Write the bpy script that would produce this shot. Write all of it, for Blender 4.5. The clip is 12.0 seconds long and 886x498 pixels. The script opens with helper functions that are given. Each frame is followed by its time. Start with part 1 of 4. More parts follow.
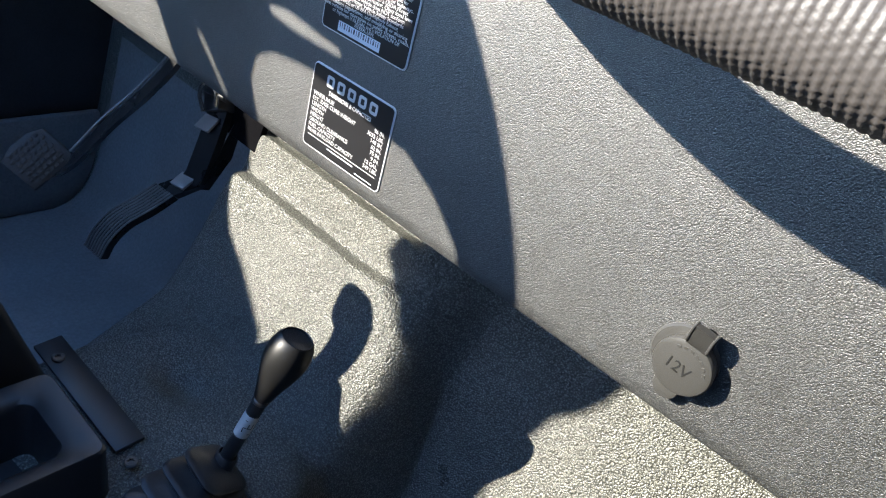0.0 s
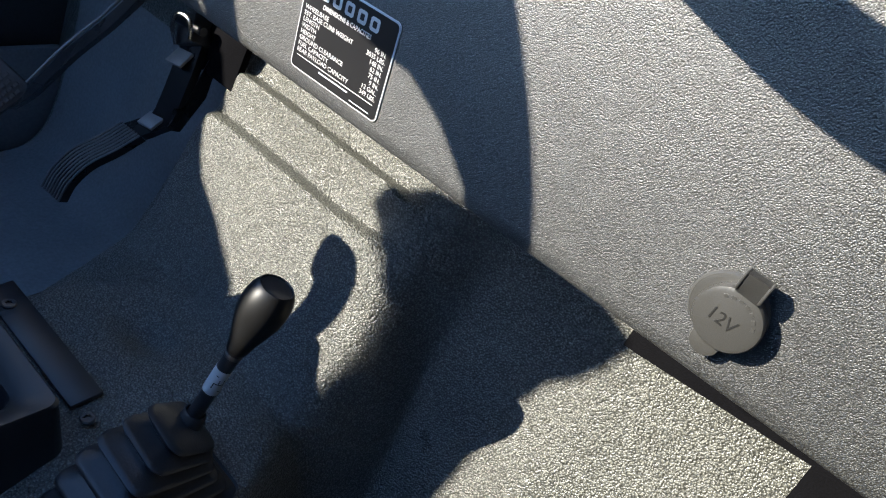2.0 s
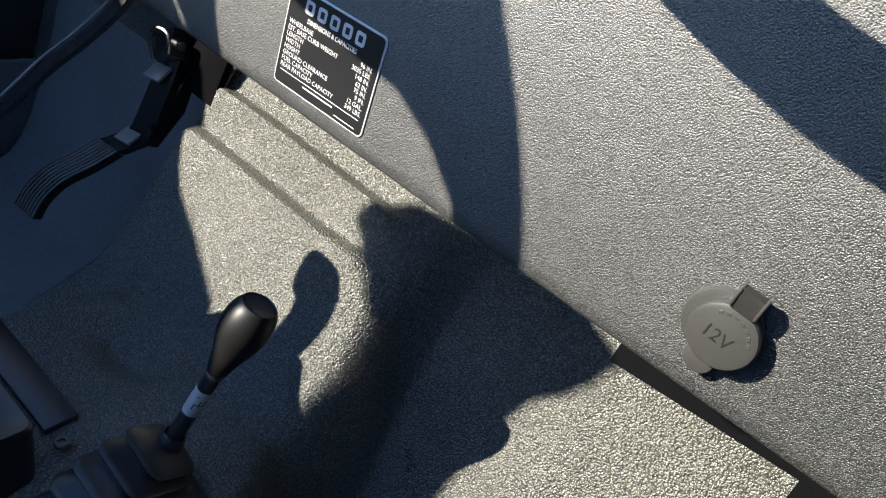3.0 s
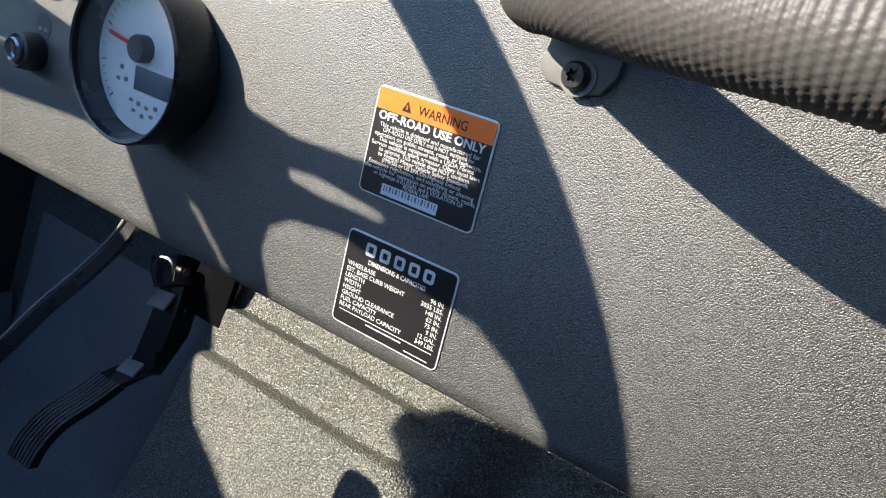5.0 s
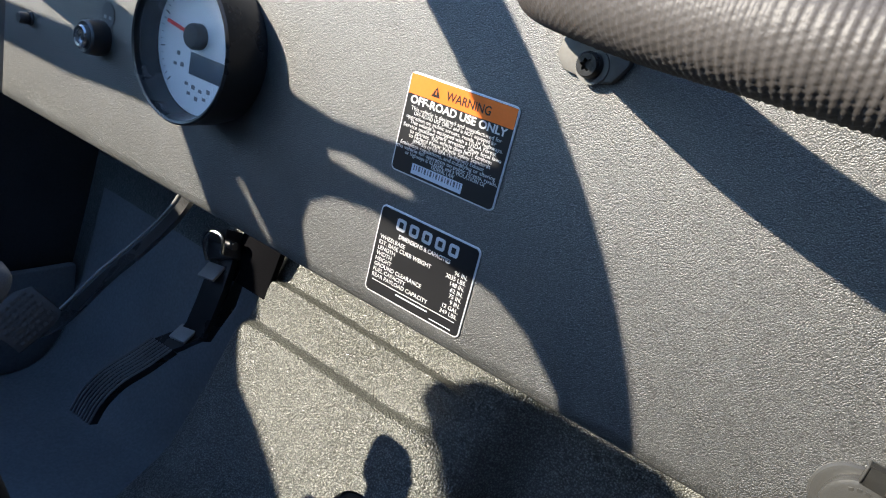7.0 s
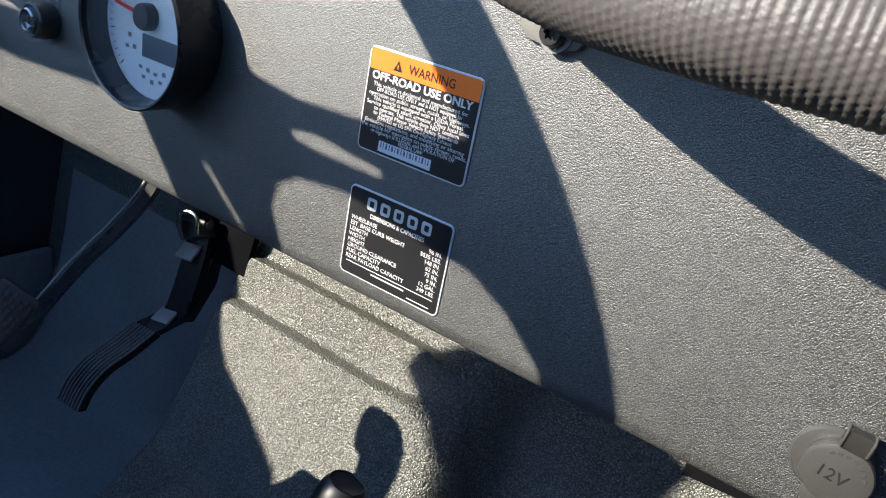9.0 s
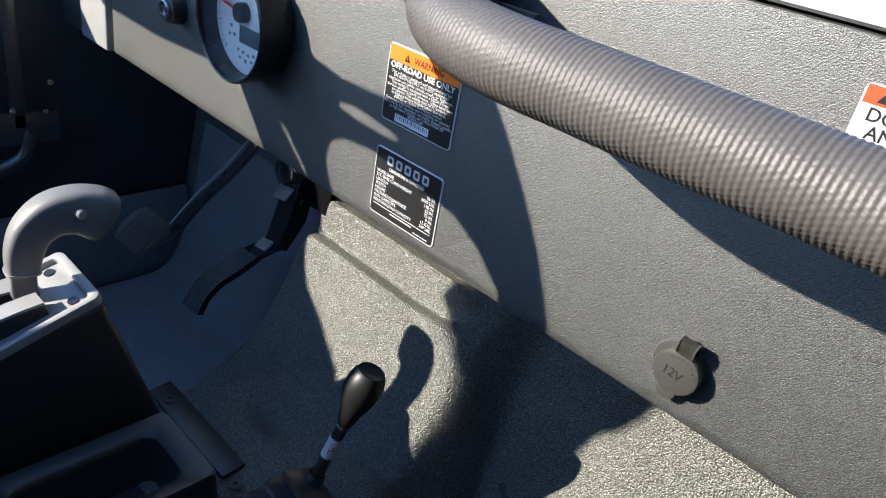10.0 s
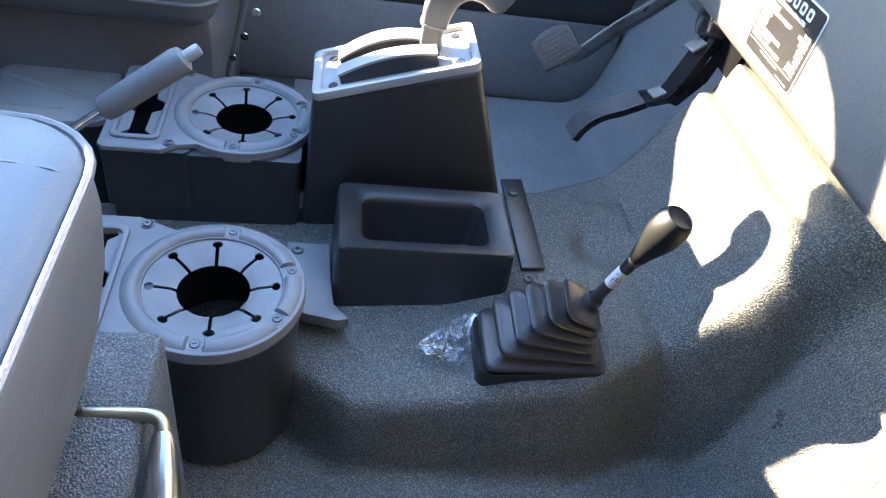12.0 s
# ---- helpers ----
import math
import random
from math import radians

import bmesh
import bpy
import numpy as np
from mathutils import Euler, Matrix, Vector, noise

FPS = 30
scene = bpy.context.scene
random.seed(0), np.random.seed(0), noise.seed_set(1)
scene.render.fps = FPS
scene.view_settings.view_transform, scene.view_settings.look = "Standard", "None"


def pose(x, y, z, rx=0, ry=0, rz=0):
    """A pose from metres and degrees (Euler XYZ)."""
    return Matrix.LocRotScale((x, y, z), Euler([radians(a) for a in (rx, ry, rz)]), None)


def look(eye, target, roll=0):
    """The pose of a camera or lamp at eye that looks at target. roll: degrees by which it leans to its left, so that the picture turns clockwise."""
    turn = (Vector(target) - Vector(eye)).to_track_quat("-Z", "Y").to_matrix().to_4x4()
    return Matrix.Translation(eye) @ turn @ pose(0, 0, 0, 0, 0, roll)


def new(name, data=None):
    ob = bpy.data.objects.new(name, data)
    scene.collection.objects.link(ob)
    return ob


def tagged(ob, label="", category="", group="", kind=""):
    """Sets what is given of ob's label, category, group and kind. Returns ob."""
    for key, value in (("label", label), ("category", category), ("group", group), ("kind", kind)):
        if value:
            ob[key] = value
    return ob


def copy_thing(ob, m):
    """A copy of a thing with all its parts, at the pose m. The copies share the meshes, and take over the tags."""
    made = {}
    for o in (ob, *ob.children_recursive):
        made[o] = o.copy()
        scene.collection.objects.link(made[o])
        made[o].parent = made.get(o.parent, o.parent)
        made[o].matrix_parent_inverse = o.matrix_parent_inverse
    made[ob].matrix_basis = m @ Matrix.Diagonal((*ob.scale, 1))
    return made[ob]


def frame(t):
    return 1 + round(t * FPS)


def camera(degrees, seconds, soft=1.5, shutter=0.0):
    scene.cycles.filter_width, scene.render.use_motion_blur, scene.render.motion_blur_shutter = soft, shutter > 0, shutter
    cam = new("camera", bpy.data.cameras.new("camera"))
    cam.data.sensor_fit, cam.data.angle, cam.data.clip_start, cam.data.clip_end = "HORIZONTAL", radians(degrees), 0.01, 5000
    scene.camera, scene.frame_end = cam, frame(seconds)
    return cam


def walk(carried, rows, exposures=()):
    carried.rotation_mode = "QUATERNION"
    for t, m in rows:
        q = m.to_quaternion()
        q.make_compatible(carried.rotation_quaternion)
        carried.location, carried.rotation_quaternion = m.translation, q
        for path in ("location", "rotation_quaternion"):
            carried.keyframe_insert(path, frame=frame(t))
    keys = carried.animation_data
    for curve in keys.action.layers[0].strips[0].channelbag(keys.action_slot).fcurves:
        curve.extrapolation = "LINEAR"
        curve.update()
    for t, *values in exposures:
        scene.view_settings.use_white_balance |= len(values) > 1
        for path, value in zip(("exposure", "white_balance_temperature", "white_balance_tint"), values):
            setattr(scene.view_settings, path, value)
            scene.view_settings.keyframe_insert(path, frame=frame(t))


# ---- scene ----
cam = camera(62.36, 12.0, soft=1.15)
PATH = [
    (0, (0.3773, -0.3437, 0.7375), (-0.1001, 0.3712, 0.2267), 16.80),
    (0.5, (0.3531, -0.3315, 0.7111), (-0.0981, 0.3807, 0.1733), 18.47),
    (1, (0.3496, -0.3293, 0.6936), (-0.0846, 0.3852, 0.145), 20.10),
    (1.5, (0.35, -0.327, 0.6916), (-0.0846, 0.3956, 0.154), 20.38),
    (2, (0.3489, -0.3248, 0.6876), (-0.0794, 0.4086, 0.1598), 20.65),
    (2.5, (0.3468, -0.3229, 0.6827), (-0.0745, 0.4221, 0.1656), 21.31),
    (2.7, (0.3472, -0.3228, 0.6822), (-0.0729, 0.4257, 0.1691), 21.36),
    (4.3, (0.2696, -0.3499, 0.6957), (-0.1301, 0.4844, 0.316), 18.58),
    (4.5, (0.2661, -0.359, 0.6871), (-0.15, 0.4821, 0.3415), 17.64),
    (5, (0.2593, -0.3597, 0.7009), (-0.1914, 0.4809, 0.4004), 14.40),
    (5.5, (0.2581, -0.3562, 0.707), (-0.1976, 0.4824, 0.4084), 12.52),
    (6, (0.2656, -0.3572, 0.7145), (-0.1972, 0.4705, 0.3969), 11.64),
    (6.5, (0.2752, -0.3685, 0.7128), (-0.1945, 0.4497, 0.3814), 12.04),
    (7, (0.2883, -0.3816, 0.7091), (-0.2051, 0.4215, 0.3752), 14.54),
    (7.2, (0.2899, -0.3808, 0.6905), (-0.2184, 0.4238, 0.3833), 15.46),
    (9, (0.2843, -0.3657, 0.7235), (-0.1699, 0.4343, 0.3316), 11.84),
    (9.5, (0.3337, -0.4007, 0.7493), (-0.1523, 0.3648, 0.3277), 11.93),
    (10, (0.4437, -0.4197, 0.7966), (-0.1198, 0.2572, 0.3231), 10.88),
    (10.5, (0.5314, -0.3975, 0.8327), (-0.1143, 0.1428, 0.2931), 8.38),
    (11, (0.5429, -0.3529, 0.8119), (-0.1448, 0.0422, 0.2028), 10.01),
    (11.5, (0.544, -0.354, 0.7699), (-0.1671, -0.0789, 0.1228), 12.91),
    (12, (0.5395, -0.3468, 0.7442), (-0.1822, -0.1737, 0.074), 12.35),
]
EXPOSURES = [(0, 2.05, 5250, 8), (0.6, 1.75, 5200, 8), (1.2, 1.7, 5200, 8), (5.0, 1.43, 5420, 8), (9.0, 1.52, 5300, 8), (10.5, 1.58, 5200, 8), (11.0, 2.0, 5000, 8), (11.5, 3.6, 5000, 8), (12, 4.25, 6350, 8)]
walk(cam, [(t, look(eye, target, roll)) for t, eye, target, roll in PATH], EXPOSURES)

# ---- light ----
SUN_WAY = Vector((0.68, 1.0, -0.56)).normalized()
world = bpy.data.worlds.new("world")
scene.world = world
world.use_nodes = True
wn = world.node_tree
sky = wn.nodes.new("ShaderNodeTexSky")
sky.sky_type = "NISHITA"
sky.sun_disc = False
sky.dust_density, sky.ozone_density = 0.3, 3.0
sky.sun_elevation = math.asin(-SUN_WAY.z)
sky.sun_rotation = math.atan2(-SUN_WAY.x, -SUN_WAY.y)
wn.links.new(sky.outputs[0], wn.nodes["Background"].inputs[0])
wn.nodes["Background"].inputs[1].default_value = 0.125
sun = new("sun", bpy.data.lights.new("sun", "SUN"))
sun.data.energy, sun.data.angle, sun.data.color = 5.0, radians(0.55), (1.0, 0.80, 0.55)
sun.matrix_world = look((0, 0, 4), Vector((0, 0, 4)) + SUN_WAY)


# ---- materials ----
def material(name, colour, rough=0.5, metal=0.0, vary=0.25, grain=0.0, grain_size=0.002, blotch=0.06, sheen=0.0, coat=0.0, spec=0.5):
    """A surface with colour variation at two scales and a fine relief. grain: the relief's depth in metres."""
    m = bpy.data.materials.new(name)
    m.use_nodes = True
    t = m.node_tree
    b = t.nodes["Principled BSDF"]
    b.inputs["Metallic"].default_value = metal
    b.inputs["Specular IOR Level"].default_value = spec
    b.inputs["Coat Weight"].default_value = coat
    b.inputs["Sheen Weight"].default_value = sheen
    co = t.nodes.new("ShaderNodeTexCoord")
    big = t.nodes.new("ShaderNodeTexNoise")
    big.inputs["Scale"].default_value = 1 / blotch
    big.inputs["Detail"].default_value = 5
    fine = t.nodes.new("ShaderNodeTexNoise")
    fine.inputs["Scale"].default_value = 1 / grain_size
    fine.inputs["Detail"].default_value = 3
    for n in (big, fine):
        t.links.new(co.outputs["Object"], n.inputs["Vector"])
    mix = t.nodes.new("ShaderNodeMix")
    mix.data_type = "FLOAT"
    mix.inputs[0].default_value = 0.5
    t.links.new(big.outputs["Fac"], mix.inputs[2])
    t.links.new(fine.outputs["Fac"], mix.inputs[3])
    ramp = t.nodes.new("ShaderNodeValToRGB")
    ramp.color_ramp.elements[0].position, ramp.color_ramp.elements[1].position = 0.3, 0.7
    ramp.color_ramp.elements[0].color = (*[c * (1 - vary) for c in colour], 1)
    ramp.color_ramp.elements[1].color = (*[min(1, c * (1 + vary)) for c in colour], 1)
    t.links.new(mix.outputs[0], ramp.inputs[0])
    t.links.new(ramp.outputs[0], b.inputs["Base Color"])
    rr = t.nodes.new("ShaderNodeMapRange")
    rr.inputs[3].default_value, rr.inputs[4].default_value = max(0.03, rough - 0.1), min(1, rough + 0.1)
    t.links.new(big.outputs["Fac"], rr.inputs[0])
    t.links.new(rr.outputs[0], b.inputs["Roughness"])
    if grain:
        bump = t.nodes.new("ShaderNodeBump")
        bump.inputs["Distance"].default_value = grain
        bump.inputs["Strength"].default_value = 1.0
        t.links.new(fine.outputs["Fac"], bump.inputs["Height"])
        t.links.new(bump.outputs[0], b.inputs["Normal"])
    return m


def liner(name, colour, size, depth, rough=0.5, spec=0.5, tips=0.3, pits=0.25, speckle=0.6):
    """Sprayed grainy coating: rounded grains of uneven size, their shade put into the colour as pale tips and dark
    pits.
    """
    m = material(name, colour, rough, vary=0.12, blotch=0.09, grain_size=size, spec=spec)
    t = m.node_tree
    b = t.nodes["Principled BSDF"]
    co = t.nodes["Texture Coordinate"]
    cell = t.nodes.new("ShaderNodeTexVoronoi")
    cell.feature = "SMOOTH_F1"
    cell.inputs["Scale"].default_value = 1 / size
    cell.inputs["Smoothness"].default_value = 0.35
    noise_a = t.nodes.new("ShaderNodeTexNoise")
    noise_a.inputs["Scale"].default_value = 0.9 / size
    noise_a.inputs["Detail"].default_value = 3
    for n in (cell, noise_a):
        t.links.new(co.outputs["Object"], n.inputs["Vector"])
    add = t.nodes.new("ShaderNodeMath")
    add.operation = "SUBTRACT"
    t.links.new(noise_a.outputs["Fac"], add.inputs[0])
    t.links.new(cell.outputs["Distance"], add.inputs[1])
    bump = t.nodes.new("ShaderNodeBump")
    bump.inputs["Distance"].default_value = depth
    t.links.new(add.outputs[0], bump.inputs["Height"])
    t.links.new(bump.outputs[0], b.inputs["Normal"])
    old = b.inputs["Base Color"].links[0].from_socket
    # shading of the relief painted into the colour: dark low, pale high
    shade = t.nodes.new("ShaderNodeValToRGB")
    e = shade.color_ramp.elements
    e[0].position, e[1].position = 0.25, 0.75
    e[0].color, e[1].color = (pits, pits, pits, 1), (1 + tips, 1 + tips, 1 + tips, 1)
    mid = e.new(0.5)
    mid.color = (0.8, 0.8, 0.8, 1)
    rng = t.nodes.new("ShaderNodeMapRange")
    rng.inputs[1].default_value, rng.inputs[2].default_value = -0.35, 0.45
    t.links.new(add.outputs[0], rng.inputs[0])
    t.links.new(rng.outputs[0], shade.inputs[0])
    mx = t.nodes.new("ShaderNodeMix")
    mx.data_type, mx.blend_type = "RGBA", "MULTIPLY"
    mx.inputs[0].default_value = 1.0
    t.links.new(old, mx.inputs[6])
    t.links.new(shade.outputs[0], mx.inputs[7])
    # each grain of the spray has its own tone, which also stands in for sparkle
    speck = t.nodes.new("ShaderNodeTexVoronoi")
    speck.inputs["Scale"].default_value = 1 / size
    t.links.new(co.outputs["Object"], speck.inputs["Vector"])
    tone = t.nodes.new("ShaderNodeMapRange")
    tone.inputs[3].default_value, tone.inputs[4].default_value = 1 - speckle, 1 + speckle
    t.links.new(speck.outputs["Color"], tone.inputs[0])
    my = t.nodes.new("ShaderNodeMix")
    my.data_type, my.blend_type = "RGBA", "MULTIPLY"
    my.inputs[0].default_value = 1.0
    t.links.new(mx.outputs[2], my.inputs[6])
    t.links.new(tone.outputs[0], my.inputs[7])
    t.links.new(my.outputs[2], b.inputs["Base Color"])
    return m


def plain(name, colour, rough=0.5, metal=0.0):
    return material(name, colour, rough, metal, vary=0.06)


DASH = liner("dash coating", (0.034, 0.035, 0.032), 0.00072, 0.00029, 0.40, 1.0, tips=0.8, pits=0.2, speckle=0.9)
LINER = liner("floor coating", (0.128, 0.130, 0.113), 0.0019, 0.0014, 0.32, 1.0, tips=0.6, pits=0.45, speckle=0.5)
DASH.node_tree.nodes["Principled BSDF"].inputs["Coat Weight"].default_value = 1.0
# the gloss sits on the grains and follows their relief
DASH.node_tree.links.new(DASH.node_tree.nodes["Bump"].outputs[0], DASH.node_tree.nodes["Principled BSDF"].inputs["Coat Normal"])
DASH.node_tree.nodes["Principled BSDF"].inputs["Coat Roughness"].default_value = 0.58
DASH.node_tree.nodes["Principled BSDF"].inputs["Coat IOR"].default_value = 1.6
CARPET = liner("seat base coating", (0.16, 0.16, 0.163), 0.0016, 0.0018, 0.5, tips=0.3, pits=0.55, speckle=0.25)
BLACK = material("black plastic", (0.028, 0.028, 0.030), 0.36, grain=0.0002, grain_size=0.0008, spec=0.8)
MATTBLACK = material("matt black", (0.006, 0.006, 0.007), 1.0, grain=0.0004, grain_size=0.0015, spec=0.0)
DARK = material("dark grey plastic", (0.185, 0.188, 0.193), 0.4, grain=0.0002, grain_size=0.0007)
GREY = material("grey plastic", (0.32, 0.316, 0.308), 0.33, grain=0.0001, grain_size=0.0007, spec=0.8)
BODYBLACK = material("black body paint", (0.055, 0.056, 0.06), 0.5, grain=0.0003, grain_size=0.003)
RUBBER = material("black rubber", (0.03, 0.03, 0.032), 0.36, grain=0.0002, grain_size=0.002)
KNOB = material("satin black knob", (0.012, 0.012, 0.012), 0.40, vary=0.15)
STEEL = material("bright steel", (0.6, 0.6, 0.6), 0.25, 1.0, vary=0.1)
DARKSTEEL = material("dark steel", (0.16, 0.16, 0.165), 0.38, 0.8, vary=0.15)
ZINC = material("pale zinc", (0.62, 0.56, 0.42), 0.32, 1.0, vary=0.12)
BRASS = material("yellow zinc", (0.55, 0.42, 0.2), 0.35, 1.0)
WHITE = plain("white paint", (0.78, 0.78, 0.76), 0.4)
LABELBLACK = plain("label black", (0.012, 0.012, 0.013), 0.35)
LABELWHITE = plain("label white", (0.66, 0.66, 0.65), 0.4)
PAPER = plain("sticker white", (0.5, 0.5, 0.5), 0.45)
INK = plain("raised print", (0.014, 0.014, 0.013), 0.5)
SIGNAL = plain("signal orange", (0.62, 0.06, 0.008), 0.4)
GRIPGREY = material("moulded grey plastic", (0.165, 0.168, 0.172), 0.45, grain=0.0002, grain_size=0.001)
ORANGE = plain("label orange", (0.8, 0.17, 0.008), 0.4)
SILVER = plain("label silver edge", (0.62, 0.63, 0.64), 0.35)
BARCODE = plain("barcode tag", (0.62, 0.65, 0.7), 0.4)
PEDAL = material("pedal black", (0.02, 0.02, 0.021), 0.28, vary=0.2)
TAB = material("satin steel", (0.17, 0.165, 0.155), 0.5, 0.2, vary=0.12)
GRIP = material("grip rubber", (0.078, 0.071, 0.067), 0.52, grain=0.0002, grain_size=0.002)
CAPGREY = material("socket cap rubber", (0.050, 0.049, 0.045), 0.36, grain=0.0001, grain_size=0.0006)
VINYL = material("grey vinyl", (0.135, 0.135, 0.138), 0.5, grain=0.0003, grain_size=0.0015, vary=0.06)
MAT = material("smooth mat rubber", (0.25, 0.257, 0.265), 0.45, grain=0.00015, grain_size=0.004, blotch=0.12)
DIAL = plain("dial white", (0.85, 0.86, 0.86), 0.5)
RED = plain("needle red", (0.7, 0.02, 0.015), 0.4)
MARK = plain("clear marking film", (0.115, 0.118, 0.115), 0.3)
LCD = plain("display grey", (0.10, 0.12, 0.14), 0.25)
DIRT = liner("ground", (0.24, 0.235, 0.225), 0.02, 0.01, 0.9)


def film(name, haze, sheen, rough):
    """Thin clear sheet. haze: how much of it is milky or shiny; sheen: the shiny share of that."""
    m = bpy.data.materials.new(name)
    m.use_nodes = True
    t = m.node_tree
    out = t.nodes["Material Output"]
    t.nodes.remove(t.nodes["Principled BSDF"])
    clear = t.nodes.new("ShaderNodeBsdfTransparent")
    milk = t.nodes.new("ShaderNodeBsdfDiffuse")
    milk.inputs[0].default_value = (0.42, 0.44, 0.46, 1)
    gloss = t.nodes.new("ShaderNodeBsdfGlossy")
    gloss.inputs["Roughness"].default_value = rough
    one, two = t.nodes.new("ShaderNodeMixShader"), t.nodes.new("ShaderNodeMixShader")
    one.inputs[0].default_value, two.inputs[0].default_value = sheen, haze
    t.links.new(milk.outputs[0], one.inputs[1])
    t.links.new(gloss.outputs[0], one.inputs[2])
    t.links.new(clear.outputs[0], two.inputs[1])
    t.links.new(one.outputs[0], two.inputs[2])
    t.links.new(two.outputs[0], out.inputs[0])
    return m


GLASS = film("gauge lens", 0.07, 0.5, 0.06)
FILM = film("bag film", 0.30, 0.5, 0.12)


# ---- making meshes ----
def finish(name, bm, mat, parent=None, label="", smooth=True, angle=35):
    bmesh.ops.recalc_face_normals(bm, faces=bm.faces)
    me = bpy.data.meshes.new(name)
    bm.to_mesh(me)
    bm.free()
    me.materials.append(mat)
    if smooth:
        me.shade_smooth()
        me.set_sharp_from_angle(angle=radians(angle))
    ob = new(name, me)
    if parent is not None:
        ob.parent = parent
    if label:
        tagged(ob, label)
    return ob


def part(name, bm, mat, parent, label="", **k):
    return finish(name, bm, mat, parent, label, **k)


def thing(name, label, category, at=None, group="", kind=""):
    """An empty that carries parts."""
    ob = new(name)
    ob.empty_display_size = 0.02
    if at is not None:
        ob.matrix_world = at
    return tagged(ob, label, category, group, kind)


def box(size, at=(0, 0, 0), bevel=0.0, seg=2, turn=None):
    bm = bmesh.new()
    bmesh.ops.create_cube(bm, size=1)
    bmesh.ops.scale(bm, vec=size, verts=bm.verts)
    if bevel:
        bmesh.ops.bevel(bm, geom=bm.edges[:], offset=bevel, segments=seg, profile=0.5, affect="EDGES")
    m = Matrix.Translation(at)
    if turn is not None:
        m = m @ turn
    bmesh.ops.transform(bm, matrix=m, verts=bm.verts)
    return bm


def join(a, b):
    """Adds bmesh b to a."""
    me = bpy.data.meshes.new("tmp")
    b.to_mesh(me)
    b.free()
    a.from_mesh(me)
    bpy.data.meshes.remove(me)
    return a


def moved(bm, m):
    bmesh.ops.transform(bm, matrix=m, verts=bm.verts)
    return bm


def lathe(profile, n=48, closed=False):
    """A body of revolution about z from (radius, height) pairs."""
    bm = bmesh.new()
    rings = []
    for r, z in profile:
        if r < 1e-6:
            rings.append([bm.verts.new((0, 0, z))])
        else:
            rings.append([bm.verts.new((r * math.cos(2 * math.pi * i / n), r * math.sin(2 * math.pi * i / n), z)) for i in range(n)])
    pairs = list(zip(rings, rings[1:]))
    if closed:
        pairs.append((rings[-1], rings[0]))
    for a, b in pairs:
        for i in range(n):
            j = (i + 1) % n
            if len(a) == 1 and len(b) > 1:
                bm.faces.new((a[0], b[i], b[j]))
            elif len(b) == 1 and len(a) > 1:
                bm.faces.new((a[i], a[j], b[0]))
            elif len(a) > 1:
                bm.faces.new((a[i], a[j], b[j], b[i]))
    return bm


def sweep(points, radii, n=16, flat=1.0, caps=True):
    """A tube along points, with a radius at each; flat squashes it along its second axis."""
    bm = bmesh.new()
    pts = [Vector(p) for p in points]
    if not hasattr(radii, "__len__"):
        radii = [radii] * len(pts)
    radii = [float(r) for r in radii]
    side = None
    rings = []
    for i, p in enumerate(pts):
        way = (pts[min(i + 1, len(pts) - 1)] - pts[max(i - 1, 0)]).normalized()
        if side is None:
            side = way.cross(Vector((0, 0, 1)) if abs(way.z) < 0.9 else Vector((1, 0, 0))).normalized()
        side = (side - way * side.dot(way)).normalized()
        up = way.cross(side)
        rings.append([bm.verts.new(p + radii[i] * (math.cos(a) * side + flat * math.sin(a) * up)) for a in (2 * math.pi * k / n for k in range(n))])
    for a, b in zip(rings, rings[1:]):
        for i in range(n):
            j = (i + 1) % n
            bm.faces.new((a[i], a[j], b[j], b[i]))
    if caps:
        bm.faces.new(rings[0][::-1])
        bm.faces.new(rings[-1])
    return bm


def smooth_path(points, n=8):
    """A Catmull-Rom curve through points."""
    p = [Vector(q) for q in points]
    p = [2 * p[0] - p[1], *p, 2 * p[-1] - p[-2]]
    out = []
    for a, b, c, d in zip(p, p[1:], p[2:], p[3:]):
        for k in range(n):
            t = k / n
            out.append(0.5 * (2 * b + (c - a) * t + (2 * a - 5 * b + 4 * c - d) * t * t + (3 * b - a - 3 * c + d) * t ** 3))
    return out + [p[-2]]


def prism(outline, depth, bevel=0.0, holes=(), seg=2):
    """A plate: an outline in the xy plane, from z = 0 down to -depth, with holes."""
    bm = bmesh.new()
    loops = []
    for loop in (outline, *holes):
        vs = [bm.verts.new((x, y, 0)) for x, y in loop]
        loops.append([bm.edges.new((a, b)) for a, b in zip(vs, vs[1:] + vs[:1])])
    if holes:
        bmesh.ops.triangle_fill(bm, use_beauty=True, use_dissolve=False, edges=[e for l in loops for e in l])
    else:
        bm.faces.new([e.verts[0] for e in loops[0]])
    bmesh.ops.recalc_face_normals(bm, faces=bm.faces)
    if bm.faces[:] and sum(f.normal.z for f in bm.faces) < 0:
        bmesh.ops.reverse_faces(bm, faces=bm.faces)
    ret = bmesh.ops.extrude_face_region(bm, geom=bm.faces[:])
    bmesh.ops.translate(bm, vec=(0, 0, -depth), verts=[v for v in ret["geom"] if isinstance(v, bmesh.types.BMVert)])
    if bevel:
        rim = [e for e in bm.edges if len(e.link_faces) == 2 and abs(e.calc_face_angle(0)) > 1.2 and all(abs(v.co.z) < 1e-6 for v in e.verts)]
        bmesh.ops.bevel(bm, geom=rim, offset=bevel, segments=seg, profile=0.5, affect="EDGES")
    return bm


